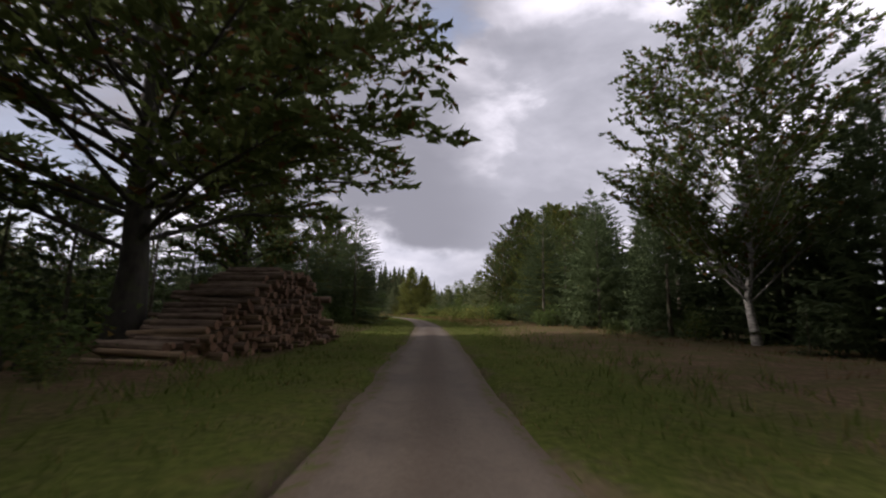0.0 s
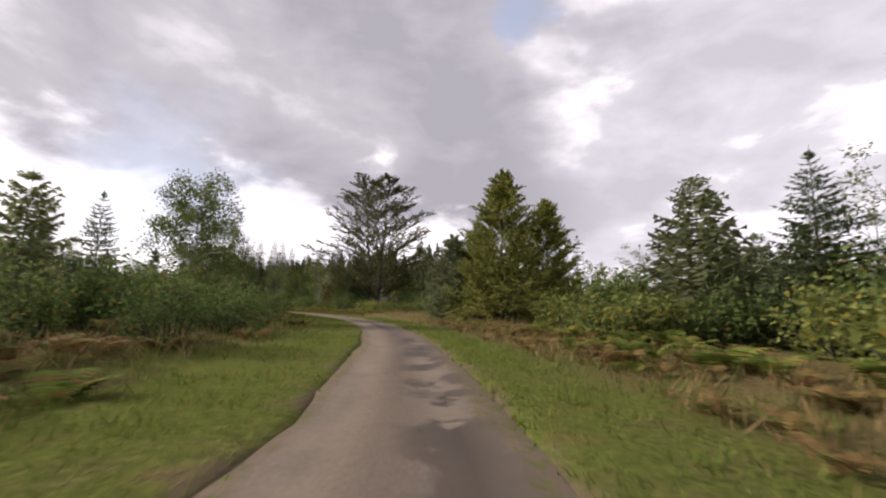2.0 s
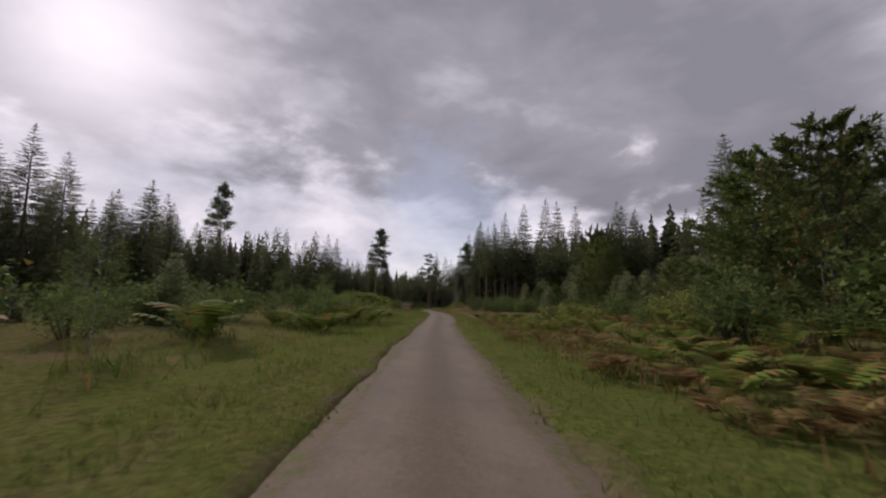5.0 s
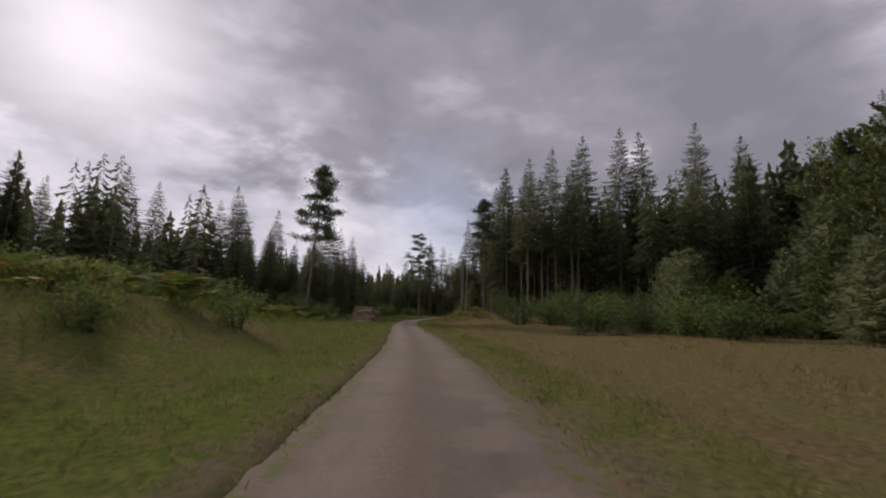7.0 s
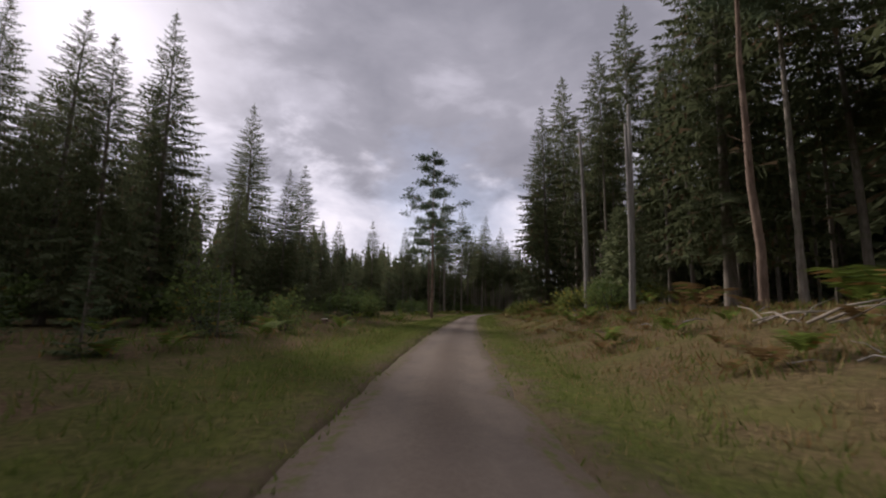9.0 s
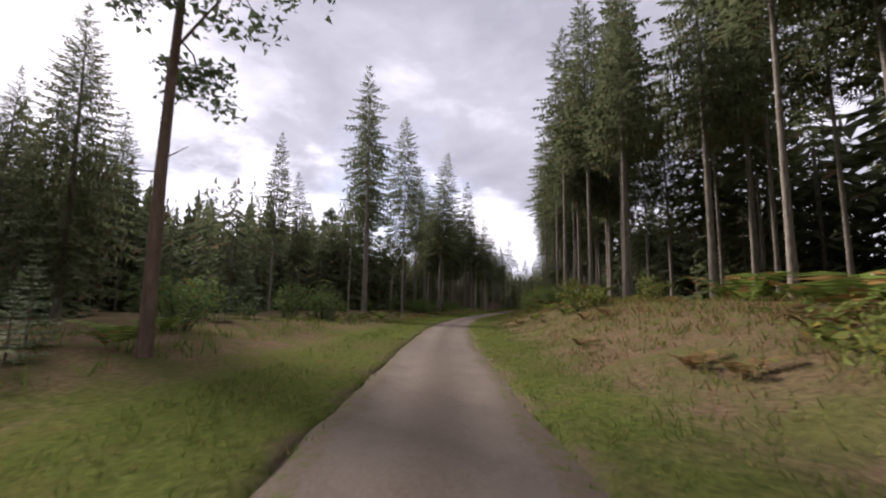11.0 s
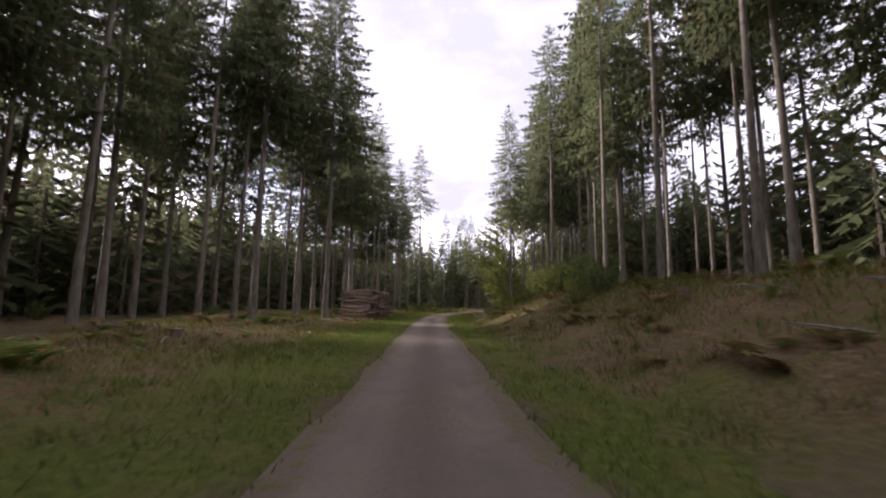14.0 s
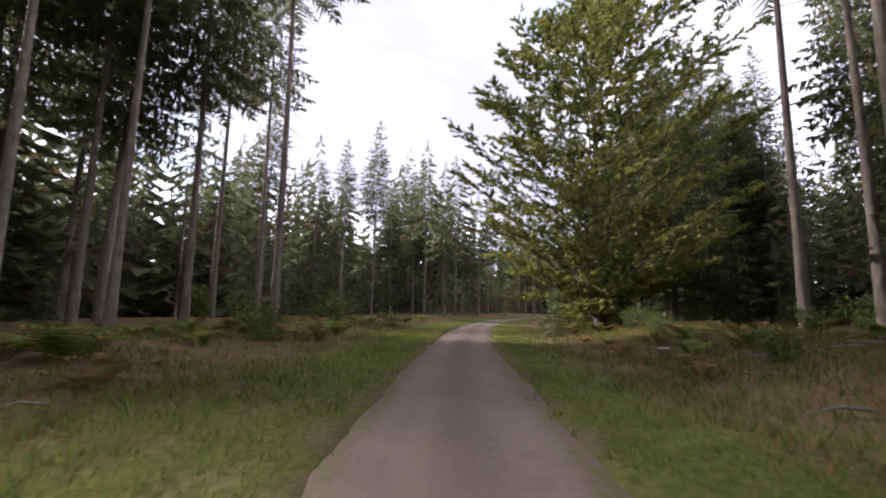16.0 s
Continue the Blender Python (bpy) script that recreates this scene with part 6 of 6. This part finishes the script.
def branch_heap(x, y, count, long, seed):
    """A heap of pale cut branches, each a part."""
    rng = np.random.default_rng(seed)
    root = tagged(new("branch_heap"), "heap of pale dry branches on the bank", "branches")
    root.matrix_basis = pose(x, y, ground_at(x, y))
    for _ in range(count):
        a, length, r = rng.uniform(0, 6.28), long * rng.uniform(0.5, 1.0), rng.uniform(0.012, 0.03)
        q = np.array([rng.normal(0, 0.5), rng.normal(0, 0.5), rng.uniform(0.02, 0.2)])
        e = q + length * np.array([math.cos(a), math.sin(a), rng.uniform(0.0, 0.5)])
        verts, faces = [], []
        tube([q, 0.5 * (q + e) + (0, 0, 0.08), e], (r, r * 0.8, r * 0.35), 5, verts, faces)
        ob = new("branch", mesh_of("branch", verts, faces, [PALE_WOOD], smooth=True))
        ob.parent = root
    return root


branch_heap(-209.3, 367.6, 12, 0.85, 3)
branch_heap(*road_place(9.35, 6.2), 10, 1.3, 4)
branch_heap(*road_place(12.75, 5.6), 9, 1.2, 5)

# ---- bracken and grass ----
def thicket(name, label, areas, material, seed):
    """Many low bushes of small leaves. areas: station from, to, distance from, to, bushes a square metre, height."""
    rng = np.random.default_rng(seed)
    bushes = []
    for k in range(4):
        centres = []
        for _ in range(10):
            a, out, tall = rng.uniform(0, 6.28), 0.62 * rng.uniform(0.1, 1.0), rng.uniform(0.5, 1.0)
            u = rng.beta(1.6, 1.1, 48)[:, None]
            centres.append(u * np.array([out * math.cos(a), out * math.sin(a), tall]))
        cloud = leaf_cloud(rng, np.concatenate(centres), (0.09, 0.09, 0.07), 0.085, 0.6)
        cloud[:, :, 2] = np.maximum(cloud[:, :, 2], 0.01)
        bushes.append(cloud)
    parts = []
    for t0, t1, near, far, density, tall in areas:
        count = int(np.linalg.norm(road_place(t1, 0) - road_place(t0, 0)) * abs(far - near) * density)
        p = np.array([road_place(rng.uniform(t0, t1), near + (far - near) * rng.random()) for _ in range(count)])
        p = p[wavy(1.7 * p[:, 0], 1.7 * p[:, 1] + 4) + rng.normal(0, 0.35, count) > -0.3]
        p = p[abs(road_where(p)[1]) > min(abs(near), abs(far)) - 0.3]
        z = ground_height(p) - 0.04
        for (x, y), h in zip(p, z):
            a, s = rng.uniform(0, 6.28), tall * rng.uniform(0.55, 1.3)
            c, d = 1.1 * s * math.cos(a), 1.1 * s * math.sin(a)
            parts.append(bushes[int(rng.integers(4))] @ np.array([[c, d, 0], [-d, c, 0], [0, 0, s]]) + (x, y, h))
    return tagged(new(name, soup(name, np.concatenate(parts), material)), label, "thicket", kind="stuff")


thicket("thicket", "green thicket of low leafy bushes", [
    (1.3, 3.0, -9.0, -24.0, 0.06, 2.4), (3.0, 4.4, -9.0, -26.0, 0.06, 2.4), (4.4, 6.3, -9.0, -26.0, 0.05, 1.9), (6.7, 9.4, -9.0, -22.0, 0.14, 1.5),
    (8.7, 12.2, -9.0, -15.0, 0.06, 1.8), (4.3, 6.2, 9.0, 15.0, 0.10, 2.2), (1.4, 2.6, 9.0, 14.0, 0.10, 2.4), (7.4, 8.8, 18.0, 26.0, 0.08, 2.4),
    (12.2, 17.4, -10.0, -18.0, 0.025, 1.4), (12.2, 17.4, 9.5, 17.0, 0.03, 1.5), (-1.0, 1.2, -9.0, -15.0, 0.06, 1.5), (-1.0, 1.2, 10.0, 16.0, 0.05, 1.2)], BUSH_LEAVES, 401)


def bracken_mass(name, label, areas, material, seed):
    """Many clumps of fronds. areas: station from, to, distance from, to, clumps a square metre, height."""
    rng = np.random.default_rng(seed)
    clumps = []
    for k in range(4):
        me = fern(seed + 10 * k, 1.0, 7, material)
        v = np.empty(len(me.vertices) * 3, np.float32)
        me.vertices.foreach_get("co", v)
        clumps.append(v.reshape(-1, 3, 3))
        bpy.data.meshes.remove(me)
    parts = []
    for t0, t1, near, far, density, tall in areas:
        count = int(np.linalg.norm(road_place(t1, 0) - road_place(t0, 0)) * abs(far - near) * density)
        p = np.array([road_place(rng.uniform(t0, t1), near + (far - near) * rng.random()) for _ in range(count)])
        p += rng.normal(0, 0.2, p.shape)
        p = p[wavy(2.3 * p[:, 0] + 9, 2.3 * p[:, 1]) + rng.normal(0, 0.3, count) > -0.25]
        z = ground_height(p) - 0.04
        pick, turn, size = rng.integers(0, 4, len(p)), rng.uniform(0, 6.28, len(p)), tall * rng.uniform(0.6, 1.3, len(p))
        for (x, y), h, k, a, s in zip(p, z, pick, turn, size):
            c, d = s * math.cos(a), s * math.sin(a)
            parts.append(clumps[k] @ np.array([[c, d, 0], [-d, c, 0], [0, 0, s]]) + (x, y, h))
    return tagged(new(name, soup(name, np.concatenate(parts), material)), label, "bracken", kind="stuff")


bracken_mass("green_bracken", "green bracken growing in thick patches", [
    (3.6, 6.3, 3.6, 8.5, 0.7, 0.65), (12.2, 17.6, 4.6, 11.0, 0.22, 0.6), (12.2, 17.6, -5.0, -11.0, 0.18, 0.5), (6.8, 9.2, -7.0, -20.0, 0.18, 1.0),
    (1.4, 2.8, 4.4, 9.0, 0.4, 0.6), (8.8, 12.2, 4.5, 10.0, 0.22, 0.6), (8.8, 12.2, -5.0, -9.0, 0.2, 0.8)], FERN_GREEN, 301)
bracken_mass("brown_bracken", "withered brown bracken in thick patches", [
    (3.6, 6.3, 2.8, 7.5, 1.0, 0.5), (12.2, 17.6, 3.8, 10.0, 0.45, 0.45), (12.2, 17.6, -4.6, -11.0, 0.22, 0.4), (1.2, 2.8, 3.4, 8.0, 0.8, 0.45),
    (8.8, 12.2, 3.6, 9.0, 0.4, 0.45), (1.4, 3.4, -5.0, -8.0, 0.3, 0.6)], FERN_BROWN, 302)

def grass_mass(name, label, areas, material, seed):
    """Tufts of blades. areas: station from, to, distance from, to, tufts a square metre, height."""
    rng = np.random.default_rng(seed)
    all_tris = []
    for t0, t1, near, far, density, tall in areas:
        length = np.linalg.norm(road_place(t1, 0) - road_place(t0, 0))
        count = int(length * abs(far - near) * density)
        k = ((rng.uniform(t0, t1, count) + 2.0) / (fine_t[1] - fine_t[0])).astype(int).clip(0, len(fine) - 1)
        off = near + (far - near) * rng.random(count)
        edge = np.where(off < 0, road_half(fine_t[k], -1), road_half(fine_t[k], 1)) + rng.uniform(0.0, 0.5, count)
        off = np.sign(off) * np.maximum(abs(off), edge)
        p = fine[k] + tangent[k] * rng.uniform(-0.6, 0.6, count)[:, None] + side[k] * off[:, None]
        keep = wavy(4 * p[:, 0], 4 * p[:, 1]) + rng.normal(0, 0.4, count) > -0.5
        p = p[keep]
        z = ground_height(p) - 0.03
        for _ in range(4):
            h = tall * rng.uniform(0.5, 1.3, len(p))
            a = rng.uniform(0, 6.28, len(p))
            w = np.stack([np.cos(a), np.sin(a), 0 * a], 1) * (0.022 + 0.03 * tall)
            lean = rng.normal(0, 0.45, (len(p), 2)) * h[:, None]
            root = np.column_stack([p + rng.normal(0, 0.09, p.shape), z])
            tip = root + np.column_stack([lean, h])
            all_tris.append(np.stack([root - 0.5 * w, root + 0.5 * w, tip], 1))
    return tagged(new(name, soup(name, np.concatenate(all_tris), material)), label, "grass", kind="stuff")


grass_mass("verge_grass", "short green grass along the road", [
    (-0.3, 17.0, -1.0, -2.1, 42, 0.10), (-0.3, 17.0, 1.0, 2.2, 42, 0.10), (-0.3, 17.0, -2.1, -3.2, 24, 0.16), (-0.3, 17.0, 2.2, 3.2, 22, 0.16),
    (0.0, 4.4, -3.2, -6.0, 6, 0.25), (0.0, 2.4, 3.2, 6.0, 6, 0.25),
    (6.2, 8.9, -3.2, -9.0, 5, 0.28), (9.0, 10.6, -3.2, -6.5, 6, 0.22),
    (12.0, 16.5, -2.7, -4.4, 14, 0.18), (12.0, 16.5, 2.7, 4.2, 14, 0.18)], GRASS, 1)
grass_mass("lush_grass", "lush bright green grass beside the gravel", [
    (1.6, 3.2, 1.3, 3.0, 30, 0.13), (1.2, 4.2, -1.2, -2.6, 22, 0.12), (12.0, 16.8, 1.2, 2.5, 40, 0.12), (12.0, 16.8, -1.2, -2.6, 40, 0.12), (12.0, 16.8, -2.6, -3.8, 16, 0.15)], FRESH_GRASS, 5)
grass_mass("dry_grass", "tall straw-coloured dry grass", [
    (1.2, 3.0, 3.6, 7.5, 5, 0.40), (2.6, 3.9, 6.0, 22.0, 2.6, 0.6), (6.2, 9.4, 2.6, 14.0, 8, 0.15), (6.2, 8.7, 14.0, 24.0, 2, 0.3),
    (1.5, 2.9, -4.5, -8.0, 3, 0.5), (6.2, 6.9, -5.0, -16.0, 2.5, 0.6), (8.7, 10.4, 3.5, 8.0, 3, 0.25),
    (6.2, 9.6, 1.5, 2.8, 14, 0.12), (6.2, 9.8, -1.7, -4.5, 5, 0.14), (12.6, 15.8, 3.3, 9.5, 6, 0.18), (12.6, 15.8, -4.2, -9.0, 3, 0.15)], DRY_GRASS, 2)
grass_mass("green_undergrowth", "low green plants on the forest floor", [
    (8.8, 12.4, 3.2, 9.0, 9.0, 0.18), (12.0, 17.2, 2.6, 9.5, 14.0, 0.20), (12.0, 17.2, -3.4, -11.0, 10.0, 0.18), (8.8, 12.2, -5.0, -10.0, 2.5, 0.35),
    (3.6, 6.3, 3.0, 8.0, 3.0, 0.4), (4.3, 6.5, -3.2, -8.0, 3.0, 0.35), (6.8, 8.4, -6.0, -20.0, 1.6, 0.5)], FERN_GREEN, 3)
grass_mass("brown_undergrowth", "withered brown plants on the forest floor", [
    (8.8, 12.4, 3.0, 9.0, 11.0, 0.18), (12.0, 17.2, 2.6, 9.5, 11.0, 0.18), (12.0, 17.2, -3.2, -11.0, 9.0, 0.16), (1.0, 2.8, 3.4, 8.0, 3.0, 0.35),
    (3.6, 6.3, 2.8, 8.0, 6.0, 0.35), (0.0, 1.4, 7.0, 14.0, 2.0, 0.2), (0.0, 1.4, -6.0, -12.0, 2.0, 0.2)], FERN_BROWN, 4)
